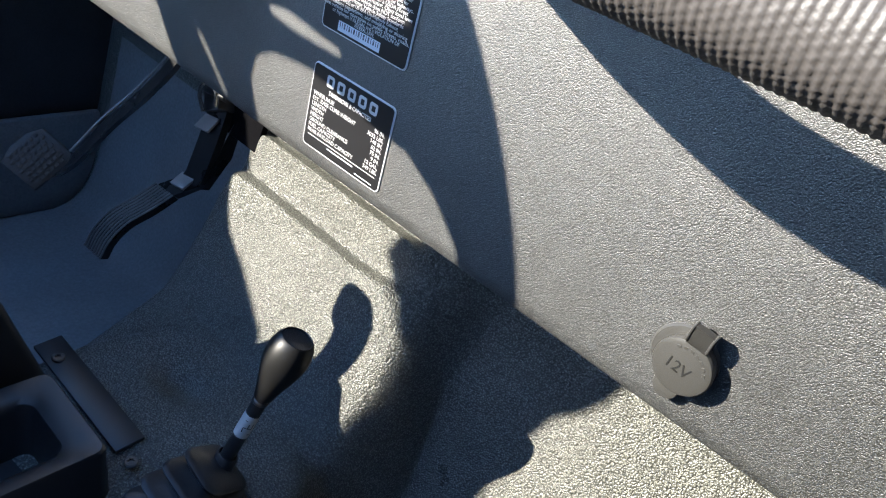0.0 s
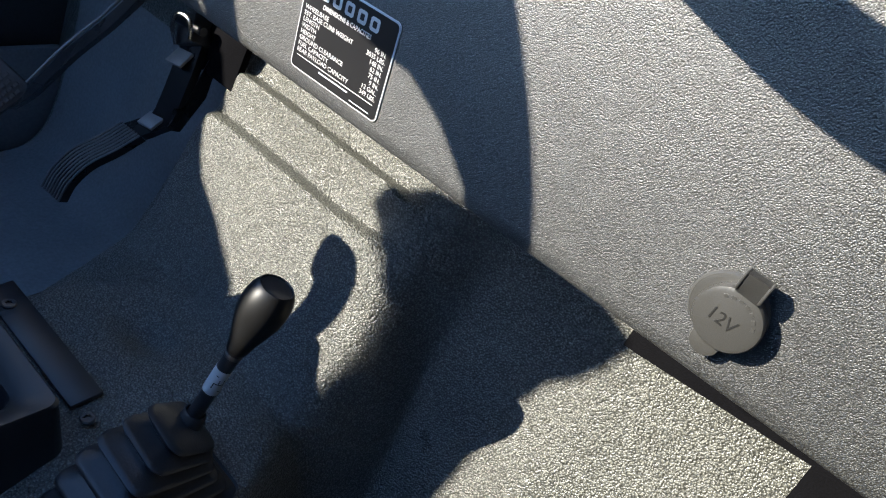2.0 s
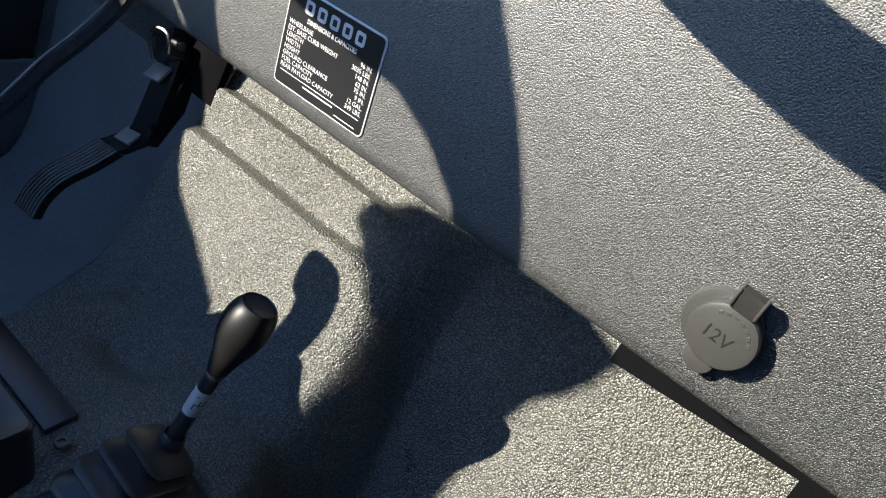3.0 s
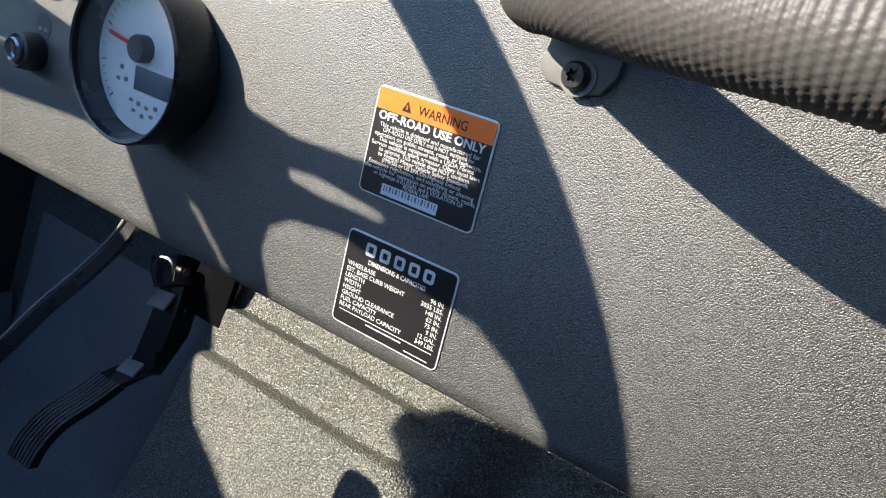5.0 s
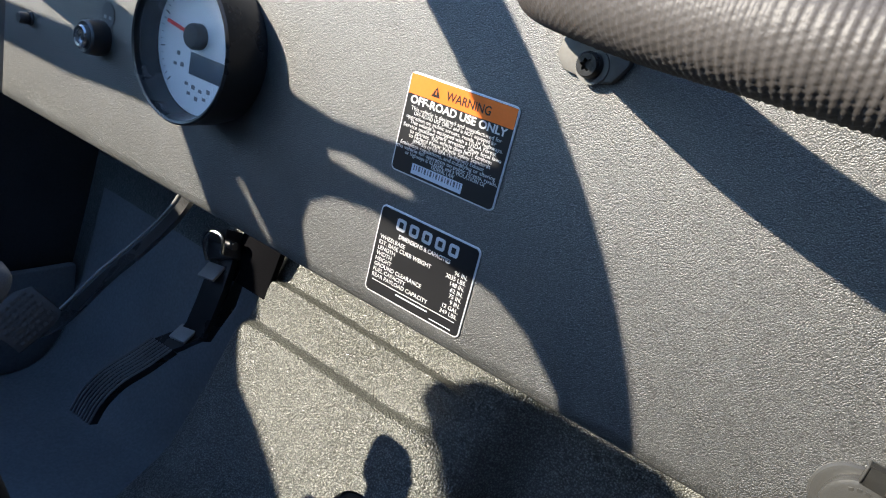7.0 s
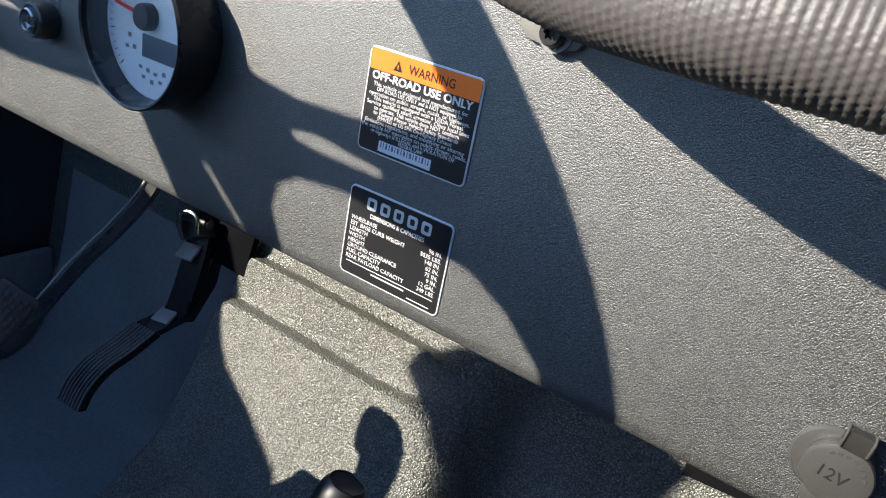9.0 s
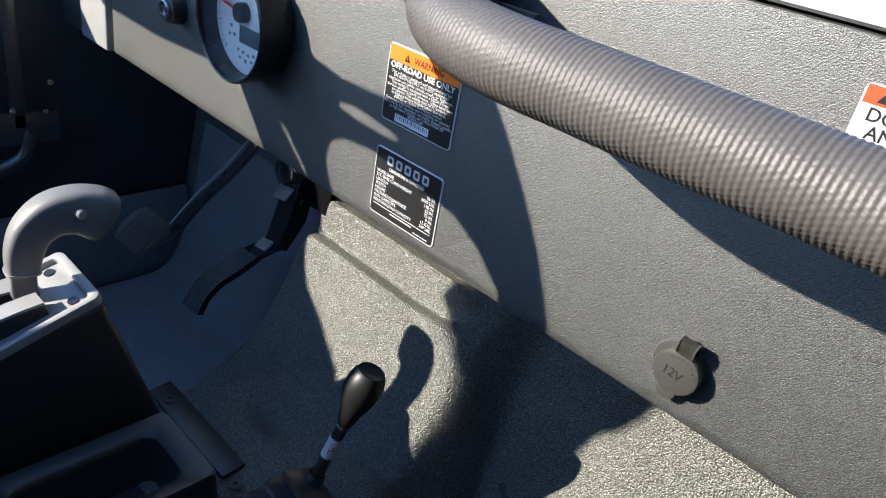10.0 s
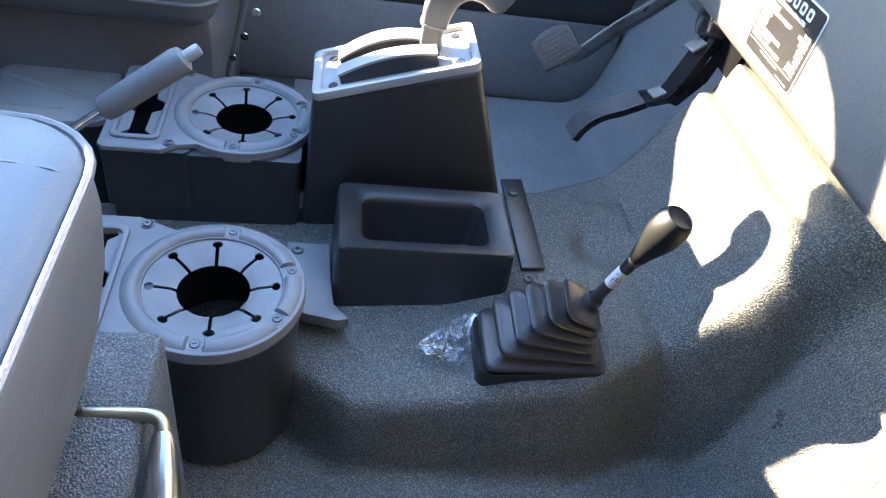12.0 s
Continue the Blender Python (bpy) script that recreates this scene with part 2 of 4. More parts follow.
def round_rect(w, h, r, n=5, cx=0.0, cy=0.0):
    pts = []
    for sx, sy, a0 in ((1, 1, 0), (-1, 1, 90), (-1, -1, 180), (1, -1, 270)):
        for k in range(n + 1):
            a = radians(a0 + 90 * k / n)
            pts.append((cx + sx * (w / 2 - r) + r * math.cos(a), cy + sy * (h / 2 - r) + r * math.sin(a)))
    return pts


def circle(r, n=24, cx=0.0, cy=0.0):
    return [(cx + r * math.cos(2 * math.pi * k / n), cy + r * math.sin(2 * math.pi * k / n)) for k in range(n)]


FACE = pose(0, 0, 0, 90, 0, 0)  # turns a plate's top towards the seats (-y), its y upwards


def lettering(text, size, width=None, extrude=0.0001, align="CENTER", bold=0.0, spacing=1.0):
    """Flat letters as a bmesh in the xy plane, centred on the origin; scaled to width when given."""
    cu = bpy.data.curves.new("text", "FONT")
    cu.body, cu.size, cu.extrude, cu.align_x, cu.align_y = text, size, extrude, align, "CENTER"
    cu.offset, cu.space_character, cu.resolution_u = bold, spacing, 3
    ob = bpy.data.objects.new("text", cu)
    me = bpy.data.meshes.new_from_object(ob)
    bm = bmesh.new()
    bm.from_mesh(me)
    bpy.data.objects.remove(ob)
    bpy.data.curves.remove(cu)
    bpy.data.meshes.remove(me)
    if width and bm.verts:
        xs = [v.co.x for v in bm.verts]
        k = width / (max(xs) - min(xs))
        x0 = {"CENTER": (max(xs) + min(xs)) / 2, "LEFT": min(xs), "RIGHT": max(xs)}[align]
        for v in bm.verts:
            v.co.x = (v.co.x - x0) * k
    return bm


def screw_head(r=0.005, h=0.003):
    """A round socket head with a six-lobed recess, its axis along z."""
    lobes = [((0.42 + 0.1 * math.cos(6 * a)) * r * math.cos(a), (0.42 + 0.1 * math.cos(6 * a)) * r * math.sin(a)) for a in (2 * math.pi * k / 24 for k in range(24))]
    bm = bmesh.new()
    n = 24
    rings = []
    for f, z in ((1.0, 0), (1.0, h * 0.6), (0.82, h), (0.6, h)):
        rings.append([bm.verts.new((f * r * math.cos(2 * math.pi * i / n), f * r * math.sin(2 * math.pi * i / n), z)) for i in range(n)])
    rings.append([bm.verts.new((x, y, h)) for x, y in lobes])
    rings.append([bm.verts.new((x, y, h * 0.3)) for x, y in lobes])
    for a, b in zip(rings, rings[1:]):
        for i in range(n):
            j = (i + 1) % n
            bm.faces.new((a[i], a[j], b[j], b[i]))
    bm.faces.new(rings[-1])
    return bm


# ---- the tub: floor, hump, firewall, sides ----
def smax(a, b, k):
    return 0.5 * (a + b + np.sqrt((a - b) ** 2 + k * k))


def smin(a, b, k):
    return 0.5 * (a + b - np.sqrt((a - b) ** 2 + k * k))


def profile(y, pts, blur):
    """A line through (y, z) points, rounded over blur metres."""
    ys, zs = zip(*pts)
    return np.mean([np.interp(y + o * blur, ys, zs) for o in np.linspace(-1, 1, 9)], axis=0)


HUMP = [(-2, 0.06), (-0.4, 0.096), (-0.19, 0.112), (-0.13, 0.132), (-0.10, 0.137), (0.02, 0.146), (0.055, 0.149), (0.072, 0.166), (0.106, 0.223), (0.136, 0.281), (0.15, 0.303), (0.209, 0.388), (0.235, 0.46), (0.26, 0.8)]
RIBS = [(0.118, 0.0), (0.131, 0.009), (0.140, 0.0145), (0.160, -0.0165), (0.164, -0.0155), (0.172, 0.0135), (0.191, -0.0165), (0.196, -0.013), (0.208, 0.0)]
TOE = [(-2, 0), (0.13, 0), (0.17, 0.02), (0.195, 0.07), (0.212, 0.16), (0.235, 0.31), (0.256, 0.46), (0.275, 0.8)]
TOE_RIGHT = [(-2, 0), (0.085, 0), (0.108, 0.012), (0.121, 0.035), (0.1435, 0.10), (0.1785, 0.20), (0.2135, 0.30), (0.268, 0.46), (0.282, 0.8)]


def tub_height(x, y):
    side = profile(y, HUMP, 0.009) - 0.10 * np.maximum(0, x + 0.05) * np.clip((0.02 - y) / 0.1, 0, 1)
    # two soft pressed ribs across the front slope, dying out at the tunnel's edge
    hump = side + profile(y, RIBS, 0.003) * np.clip((0.045 - x) / 0.06, 0, 1)
    slant = y - 0.13 * np.maximum(0, x - 0.24)
    toe = np.where(x > 0, profile(slant, TOE_RIGHT, 0.012), profile(slant, TOE, 0.02))
    right = np.interp(y, (-0.47, -0.30, -0.05, 0.03, 0.06, 0.17, 0.20, 0.25), (-0.03, 0.088, 0.088, 0.058, 0.047, 0.044, 0.055, 0.085))
    left = np.interp(y, (-0.5, -0.06, 0.0, 0.05, 0.3), (-0.22, -0.236, -0.257, -0.276, -0.276))
    tunnel = smin(hump, side - 3.4 * (x - right), np.interp(y, (-0.02, 0.05), (0.022, 0.06)))
    tunnel = smin(tunnel, side + 4.5 * (x - left), 0.022)
    z = smax(toe, tunnel + 0.004, 0.012)
    # pressed dimple, low swelling and pressed line of the hump
    z = z - 0.016 * np.exp(-(((x + 0.13) / 0.032) ** 2 + ((y - 0.002) / 0.020) ** 2))
    z = z + 0.006 * np.exp(-(((x + 0.005) / 0.03) ** 2 + ((y - 0.15) / 0.03) ** 2))
    z = z - 0.008 * np.exp(-(((y - 0.066) / 0.006) ** 2)) * np.clip((x + 0.225) / 0.01, 0, 1) * np.clip((-0.135 - x) / 0.01, 0, 1)
    # lap joint across the tunnel's driver side
    z = z + 0.004 * np.clip((x + 0.205 - 0.3 * (y - 0.04)) / 0.004, 0, 1) * np.clip((0.09 - y) / 0.02, 0, 1) * np.clip((y + 0.3) / 0.05, 0, 1) * np.clip((-0.10 - x) / 0.12, 0, 1)
    return z


def build_floor():
    xs = np.r_[np.arange(-0.74, -0.32, 0.01), np.arange(-0.32, 0.16, 0.005), np.arange(0.16, 0.7401, 0.01)]
    ys = np.r_[np.arange(-1.2, -0.42, 0.02), np.arange(-0.42, -0.1, 0.008), np.arange(-0.1, 0.14, 0.003), np.arange(0.14, 0.275, 0.0018)]
    gx, gy = np.meshgrid(xs, ys)
    gz = tub_height(gx, gy)
    n, m = len(xs), len(ys)
    verts = np.stack([gx, gy, gz], -1).reshape(-1, 3)
    i = (np.arange(m - 1)[:, None] * n + np.arange(n - 1)).ravel()
    faces = np.stack([i, i + 1, i + n + 1, i + n], 1)
    me = bpy.data.meshes.new("floor")
    me.from_pydata(verts.tolist(), [], faces.tolist())
    me.materials.append(LINER)
    me.shade_smooth()
    return tagged(new("floor", me), "dark grain-coated floor pan with transmission hump", "floor", kind="structure")


build_floor()


def build_tub():
    # the driver's side panel: its unseen top edge is shaped to cast the hump's shadow edges
    dip = [(-1.22, -0.03), (0.33, -0.03), (0.33, 0.78), (0.0, 0.78), (-0.04, 0.66), (-0.10, 0.62), (-0.36, 0.625), (-0.40, 0.70), (-0.48, 0.722), (-0.536, 0.702), (-0.60, 0.676), (-0.637, 0.671), (-0.706, 0.687), (-0.768, 0.698), (-0.841, 0.711), (-0.90, 0.690), (-1.0, 0.655), (-1.22, 0.655)]
    bm = prism(dip, 0.03, 0.004)
    side = finish("wall_left", moved(bm, Matrix(((0, 0, 1, -0.74), (1, 0, 0, 0), (0, 1, 0, 0), (0, 0, 0, 1)))), BODYBLACK)
    tagged(side, "black painted side panel of the tub", "side panel", kind="structure")
    # added tall black panel, out of view, keeps sky light off the right flank
    side = finish("sky_blocker_right", box((0.03, 1.6, 1.93), (0.755, -0.42, 0.935), 0.006), MATTBLACK)
    tagged(side, "unseen black panel added to block sky light from the passenger side", "side panel", kind="structure")
    back = finish("wall_rear", box((1.54, 0.03, 0.6), (0, -1.235, 0.27), 0.006), BODYBLACK)
    tagged(back, "black painted rear panel of the tub", "rear panel", kind="structure")
    fire = finish("wall_front", box((1.54, 0.03, 0.80), (0, 0.30, 0.35), 0.004), BODYBLACK)
    tagged(fire, "black firewall behind the dashboard", "firewall", kind="structure")
    cowl = finish("cowl", box((1.54, 0.33, 0.02), (0, 0.165, 0.764), 0.008), WHITE)
    tagged(cowl, "white painted cowl above the dashboard", "cowl", kind="structure")
    kick = finish("kick_panel", box((0.016, 0.75, 0.17), (-0.722, -0.17, 0.085), 0.006), MAT)
    tagged(kick, "smooth dark lower side panel beside the pedals", "side panel", kind="structure")
    bm = bmesh.new()
    bmesh.ops.create_grid(bm, x_segments=1, y_segments=1, size=600)
    moved(bm, Matrix.Translation((0, 0, -0.034)))
    # unseen ring, added to cut off light from the horizon
    ring = lathe([(16.0, -0.04), (16.0, 1.5), (16.2, 1.5), (16.2, -0.04)], 64)
    tagged(finish("backdrop", ring, BODYBLACK), "added dark ring far round the vehicle that hides the lowest sky", "wall", kind="structure")
    tagged(finish("ground", bm, DIRT), "dry bare ground round the vehicle", "ground", kind="structure")


build_tub()


def build_toe_shade():
    """Black sheet over the passenger's upper toe board, standing in for the shade there."""
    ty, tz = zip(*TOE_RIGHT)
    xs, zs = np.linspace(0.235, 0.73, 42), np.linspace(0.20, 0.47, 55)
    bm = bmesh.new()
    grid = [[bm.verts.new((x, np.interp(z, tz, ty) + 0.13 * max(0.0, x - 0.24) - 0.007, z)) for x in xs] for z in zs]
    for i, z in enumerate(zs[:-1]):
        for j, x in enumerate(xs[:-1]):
            # the sheet's stepped outline follows the edge of the dark area
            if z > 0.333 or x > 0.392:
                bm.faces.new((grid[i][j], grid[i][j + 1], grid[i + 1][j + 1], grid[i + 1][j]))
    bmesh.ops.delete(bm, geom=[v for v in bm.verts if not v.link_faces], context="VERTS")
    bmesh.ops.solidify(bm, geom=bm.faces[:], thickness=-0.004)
    tagged(finish("toe_shade", bm, MATTBLACK), "black sheet standing in for shade on the upper toe board", "mat", kind="structure")


build_toe_shade()


def build_floor_mat():
    """Smooth mat over the driver's footwell and toe board."""
    xs, ys = np.linspace(-0.705, -0.300, 44), np.r_[np.linspace(-0.40, 0.12, 40), np.linspace(0.13, 0.232, 32)]
    gx, gy = np.meshgrid(xs, ys)
    gz = tub_height(gx, gy) + 0.006
    bm = bmesh.new()
    grid = [[bm.verts.new(p) for p in zip(*row)] for row in zip(gx.tolist(), gy.tolist(), gz.tolist())]
    for a, b in zip(grid, grid[1:]):
        for k in range(len(a) - 1):
            bm.faces.new((a[k], a[k + 1], b[k + 1], b[k]))
    tagged(finish("floor_mat", bm, MAT), "smooth dark rubber mat in the driver footwell", "floor mat")


build_floor_mat()


# ---- dashboard ----
def build_dashboard():
    dash = thing("dashboard", "flat dark dashboard panel with grainy textured coating", "dashboard", pose(0, 0, 0.486))
    # the sheet: face, rolled lower edge, return flange
    def strip(sec, x0=-0.533, x1=0.74):
        bm = bmesh.new()
        a = [bm.verts.new((x0, y, z)) for y, z in sec]
        b = [bm.verts.new((x1, y, z)) for y, z in sec]
        for i in range(len(sec)):
            j = (i + 1) % len(sec)
            bm.faces.new((a[i], a[j], b[j], b[i]))
        bm.faces.new(a)
        bm.faces.new(b[::-1])
        return bm
    part("panel", strip([(0.0, 0.266), (0.0, 0.010), (0.013, 0.010), (0.013, 0.266)]), DASH, dash)
    part("rolled_edge", strip([(0.0, 0.010), (0.0, 0.0025), (0.0006, 0.0010), (0.002, 0.0), (0.035, 0.0), (0.035, 0.004), (0.014, 0.004), (0.013, 0.010)]), DASH, dash, "rounded lower edge")
    part("end_piece", strip([(0.0, 0.266), (0.0, 0.0035), (0.002, 0.0), (0.013, 0.0), (0.013, 0.266)], -0.70, -0.630), DASH, dash, "coated end piece past the cover")


build_dashboard()


def build_column_cover():
    cover = thing("steering_column_cover", "grey plastic cover beside the dashboard end", "column cover", pose(-0.5855, 0.0, 0.484))
    part("shell", box((0.082, 0.055, 0.265), (0, 0.0225, 0.1325), 0.004, 3), GREY, cover)


build_column_cover()


def plate_base(name, label, category, x, z, w, h, r=0.004):
    """A thin metal data plate on the dashboard, standing at its lower left corner."""
    ob = thing(name, label, category, pose(x + w / 2, -0.0003, z + h / 2) @ FACE)
    part("rim", moved(prism(round_rect(w, h, r), 0.0008, 0.0003), Matrix.Translation((0, 0, 0.0008))), SILVER, ob, "bright bare edge")
    part("field", moved(prism(round_rect(w - 0.0022, h - 0.0022, r - 0.001), 0.0003), Matrix.Translation((0, 0, 0.0011))), LABELBLACK, ob, "black printed field")
    return ob


def put_text(ob, name, text, size, x, y, mat, width=None, align="CENTER", bold=0.0, z=0.0013, turn=0.0, spacing=1.0):
    bm = lettering(text, size, width, 0.00005, align, bold, spacing)
    return part(name, moved(bm, pose(x, y, z, 0, 0, turn)), mat, ob, smooth=False)


def build_data_plate():
    w, h = 0.0835, 0.0642
    ob = plate_base("data_plate", "black data plate listing dimensions and capacities on the dashboard", "data plate", -0.0010, 0.4978, w, h)
    for i in range(5):
        bm = prism(round_rect(0.0078, 0.0085, 0.0018, 4), 0.0001, 0, [round_rect(0.0036, 0.0042, 0.0006, 3)])
        part("emblem_block", moved(bm, Matrix.Translation((-0.0222 + 0.0111 * i, 0.0232, 0.0013))), LABELWHITE, ob, smooth=False)
    put_text(ob, "subtitle", "DIMENSIONS & CAPACITIES", 0.0042, 0.0, 0.0150, LABELWHITE, 0.044, bold=0.00006)
    rows = [("WHEELBASE", "96 IN."), ("EST. BASE CURB WEIGHT", "3035 LBS."), ("LENGTH", "148 IN."), ("WIDTH", "62 IN."), ("HEIGHT", "75 IN."), ("GROUND CLEARANCE", "9 IN."), ("FUEL CAPACITY", "12 GAL."), ("REAR PAYLOAD CAPACITY", "349 LBS.")]
    for i, (a, b) in enumerate(rows):
        y = 0.0098 - 0.00405 * i
        put_text(ob, "line", a, 0.0041, -0.0375, y, LABELWHITE, align="LEFT", bold=0.00002)
        put_text(ob, "line", b, 0.0041, 0.0375, y, LABELWHITE, align="RIGHT", bold=0.00002)
    part("rule", box((0.073, 0.0005, 0.0001), (0, -0.0222, 0.0013)), LABELWHITE, ob, smooth=False)
    part("printed_bar", box((0.028, 0.0009, 0.0001), (0, -0.0248, 0.0013)), BARCODE, ob, smooth=False)
    part("printed_bar", box((0.018, 0.0006, 0.0001), (0.026, -0.0285, 0.0013)), BARCODE, ob, smooth=False)


build_data_plate()


def build_warning_plate():
    w, h = 0.0838, 0.0658
    ob = plate_base("warning_plate", "black off-road warning plate with orange header on the dashboard", "warning plate", -0.0015, 0.5868, w, h)
    part("header", box((w - 0.0024, 0.0125, 0.0001), (0, h / 2 - 0.0075, 0.0012)), ORANGE, ob, "orange header band", smooth=False)
    put_text(ob, "header_text", "WARNING", 0.0078, 0.006, h / 2 - 0.0082, LABELBLACK, 0.034, bold=0.0001, z=0.0014)
    tri = bmesh.new()
    tri.faces.new([tri.verts.new(p) for p in ((-0.0225, h / 2 - 0.0112, 0.0014), (-0.0155, h / 2 - 0.0112, 0.0014), (-0.019, h / 2 - 0.0046, 0.0014))])
    part("triangle", tri, LABELBLACK, ob, smooth=False)
    part("mark", box((0.0007, 0.0026, 0.0001), (-0.019, h / 2 - 0.0085, 0.0015)), ORANGE, ob, smooth=False)
    put_text(ob, "headline", "OFF-ROAD USE ONLY", 0.0070, 0.0, h / 2 - 0.0172, LABELWHITE, 0.075, bold=0.0002)
    lines = ["This vehicle is designed and manufactured for", "OFF-ROAD USE ONLY and is NOT equipped for", "operation on public streets, roads, or highways.", "This vehicle is equipped with a USDA Forest", "Service qualified spark arrestor. Obey local laws", "to operate. This vehicle does NOT conform", "to Federal Motor Vehicle Safety Standards", "(FMVSS) or US EPA On-Highway Exhaust", "Emissions regulations, and modifying or altering", "the vehicle for operation on public streets, roads,", "or highways is ILLEGAL and a VIOLATION OF", "FEDERAL LAW."]
    for i, s in enumerate(lines):
        put_text(ob, "line", s, 0.0036, 0.0, h / 2 - 0.0225 - 0.0029 * i, LABELWHITE, 0.00158 * len(s), bold=0.0)
    part("tag", box((0.041, 0.0068, 0.0001), (-0.004, -h / 2 + 0.0062, 0.0014)), BARCODE, ob, "pale serial tag", smooth=False)
    for i in range(24):
        part("printed_bar", box((0.0005, 0.0036, 0.0001), (-0.0225 + 0.00158 * i + 0.0004 * (i % 3), -h / 2 + 0.0072, 0.0015)), LABELBLACK, ob, smooth=False)


build_warning_plate()


def build_sticker():
    w, h = 0.115, 0.0395
    ob = thing("warning_sticker", "white warning sticker with orange header on the dashboard", "sticker", pose(0.348 + w / 2, -0.0003, 0.6915 + h / 2) @ FACE)
    part("field", moved(prism(round_rect(w, h, 0.003), 0.0004), Matrix.Translation((0, 0, 0.0004))), PAPER, ob)
    part("header", box((w - 0.002, 0.0095, 0.0002), (0, h / 2 - 0.0055, 0.0005)), SIGNAL, ob, "orange header band", smooth=False)
    put_text(ob, "header_text", "WARNING", 0.008, 0.004, h / 2 - 0.0058, LABELBLACK, 0.045, z=0.0007, bold=0.0002)
    tri = bmesh.new()
    tri.faces.new([tri.verts.new(p) for p in ((-0.050, h / 2 - 0.0088, 0.0007), (-0.043, h / 2 - 0.0088, 0.0007), (-0.0465, h / 2 - 0.0025, 0.0007))])
    part("triangle", tri, LABELBLACK, ob, smooth=False)
    for i, s in enumerate(("DON'T", "ANYTHING", "STUPID")):
        put_text(ob, "line", s, 0.0098, -0.052 + 0.0030 * i, h / 2 - 0.0155 - 0.0088 * i, LABELBLACK, align="LEFT", z=0.0006, bold=0.0001)


build_sticker()


# ---- instruments ----
def build_gauge():
    g = thing("gauge", "round white-faced speedometer in a black bezel on the dashboard", "gauge", pose(-0.191, 0, 0.619) @ FACE @ Matrix.Scale(0.975, 4))
    part("bezel", lathe([(0.047, 0.004), (0.052, 0.0005), (0.0575, 0.0005), (0.0595, 0.012), (0.0605, 0.034), (0.0602, 0.0385), (0.0588, 0.0400), (0.0568, 0.0392), (0.0556, 0.036), (0.0535, 0.018), (0.0, 0.018), (0.0, 0.004)], 72), PEDAL, g, "glossy black bezel ring")
    part("dial", lathe([(0, 0.0195), (0.0532, 0.0195), (0.0532, 0.0185), (0.0, 0.0185)], 64), DIAL, g, "white dial face")
    part("display", box((0.044, 0.0175, 0.0006), (0.014, -0.014, 0.0200), 0.0002), LCD, g, "dark rectangular display")
    for i in range(41):
        a = radians(225 - 270 * i / 40)
        long = 0.005 if i % 5 == 0 else 0.0026
        bm = box((long, 0.0005 if i % 5 else 0.0009, 0.0003), (0.0490 - long / 2, 0, 0.0197))
        part("tick", moved(bm, pose(0, 0, 0, 0, 0, math.degrees(a))), LABELBLACK, g, smooth=False)
    for i, (x, y) in enumerate(((-0.024, -0.010), (-0.027, -0.019), (-0.018, -0.018), (-0.010, -0.031), (-0.001, -0.032), (0.008, -0.033), (0.018, -0.031), (-0.006, -0.038), (0.004, -0.040), (0.014, -0.038))):
        part("symbol", box((0.0042, 0.0034 - 0.0008 * (i % 2), 0.0003), (x, y, 0.0197), 0.0001), DARK, g, smooth=False)
    bm = box((0.036, 0.0030, 0.0012), (0.018, 0, 0.0245), 0.0004)
    part("needle", moved(bm, pose(0, 0.008, 0, 0, 0, 172)), RED, g, "red needle")
    part("needle_hub", moved(lathe([(0, 0.0285), (0.0088, 0.0285), (0.0100, 0.0265), (0.0100, 0.0196)], 32), Matrix.Translation((0, 0.008, 0))), BLACK, g)
    lens = part("lens", lathe([(0, 0.0362), (0.0554, 0.0352), (0.0554, 0.0340), (0, 0.0350)], 64), GLASS, g, "clear curved lens")
    lens.visible_shadow = False


build_gauge()


def build_key_switch():
    k = thing("ignition_switch", "round black ignition switch with chrome key slot", "ignition switch", pose(-0.353, 0, 0.589) @ FACE @ Matrix.Scale(1.15, 4))
    part("collar", lathe([(0, 0), (0.0135, 0), (0.0140, 0.006), (0.0130, 0.014), (0.0115, 0.0155), (0.0095, 0.0150), (0.0, 0.0150)], 40), BLACK, k)
    part("face", lathe([(0.0085, 0.0150), (0.0088, 0.0175), (0.0078, 0.0190), (0.0058, 0.0186), (0.0055, 0.0160), (0, 0.0160)], 36), STEEL, k, "chrome ring")
    part("key_slot", box((0.0016, 0.0062, 0.0012), (0, 0, 0.0163), 0.0003), BLACK, k)
    lab = thing("switch_label", "clear round marking beside the ignition switch", "label", pose(-0.346, -0.0002, 0.611) @ FACE)
    part("disc", moved(prism(circle(0.0105, 32), 0.0003), Matrix.Translation((0, 0, 0.0003))), MARK, lab)
    for x in (-0.004, 0.004):
        part("printed_bar", box((0.004, 0.003, 0.0002), (x, -0.002, 0.0005)), GREY, lab, smooth=False)


build_key_switch()


def build_pull_switch(x, z):
    k = thing("rotary_switch", "black rotary switch knob on the dashboard", "switch", pose(x, 0, z) @ FACE, group="dashboard switches")
    part("skirt", lathe([(0, 0), (0.0175, 0), (0.0180, 0.004), (0.0160, 0.007), (0, 0.007)], 40), BLACK, k)
    part("knob", lathe([(0.0135, 0.007), (0.0150, 0.012), (0.0145, 0.024), (0.0120, 0.028), (0, 0.029)], 40), BLACK, k)
    return k


first = build_pull_switch(-0.306, 0.660)
copy_thing(first, pose(-0.350, 0, 0.662) @ FACE)
copy_thing(first, pose(-0.480, 0, 0.578) @ FACE @ Matrix.Diagonal((0.38, 0.38, 0.45, 1.0)))


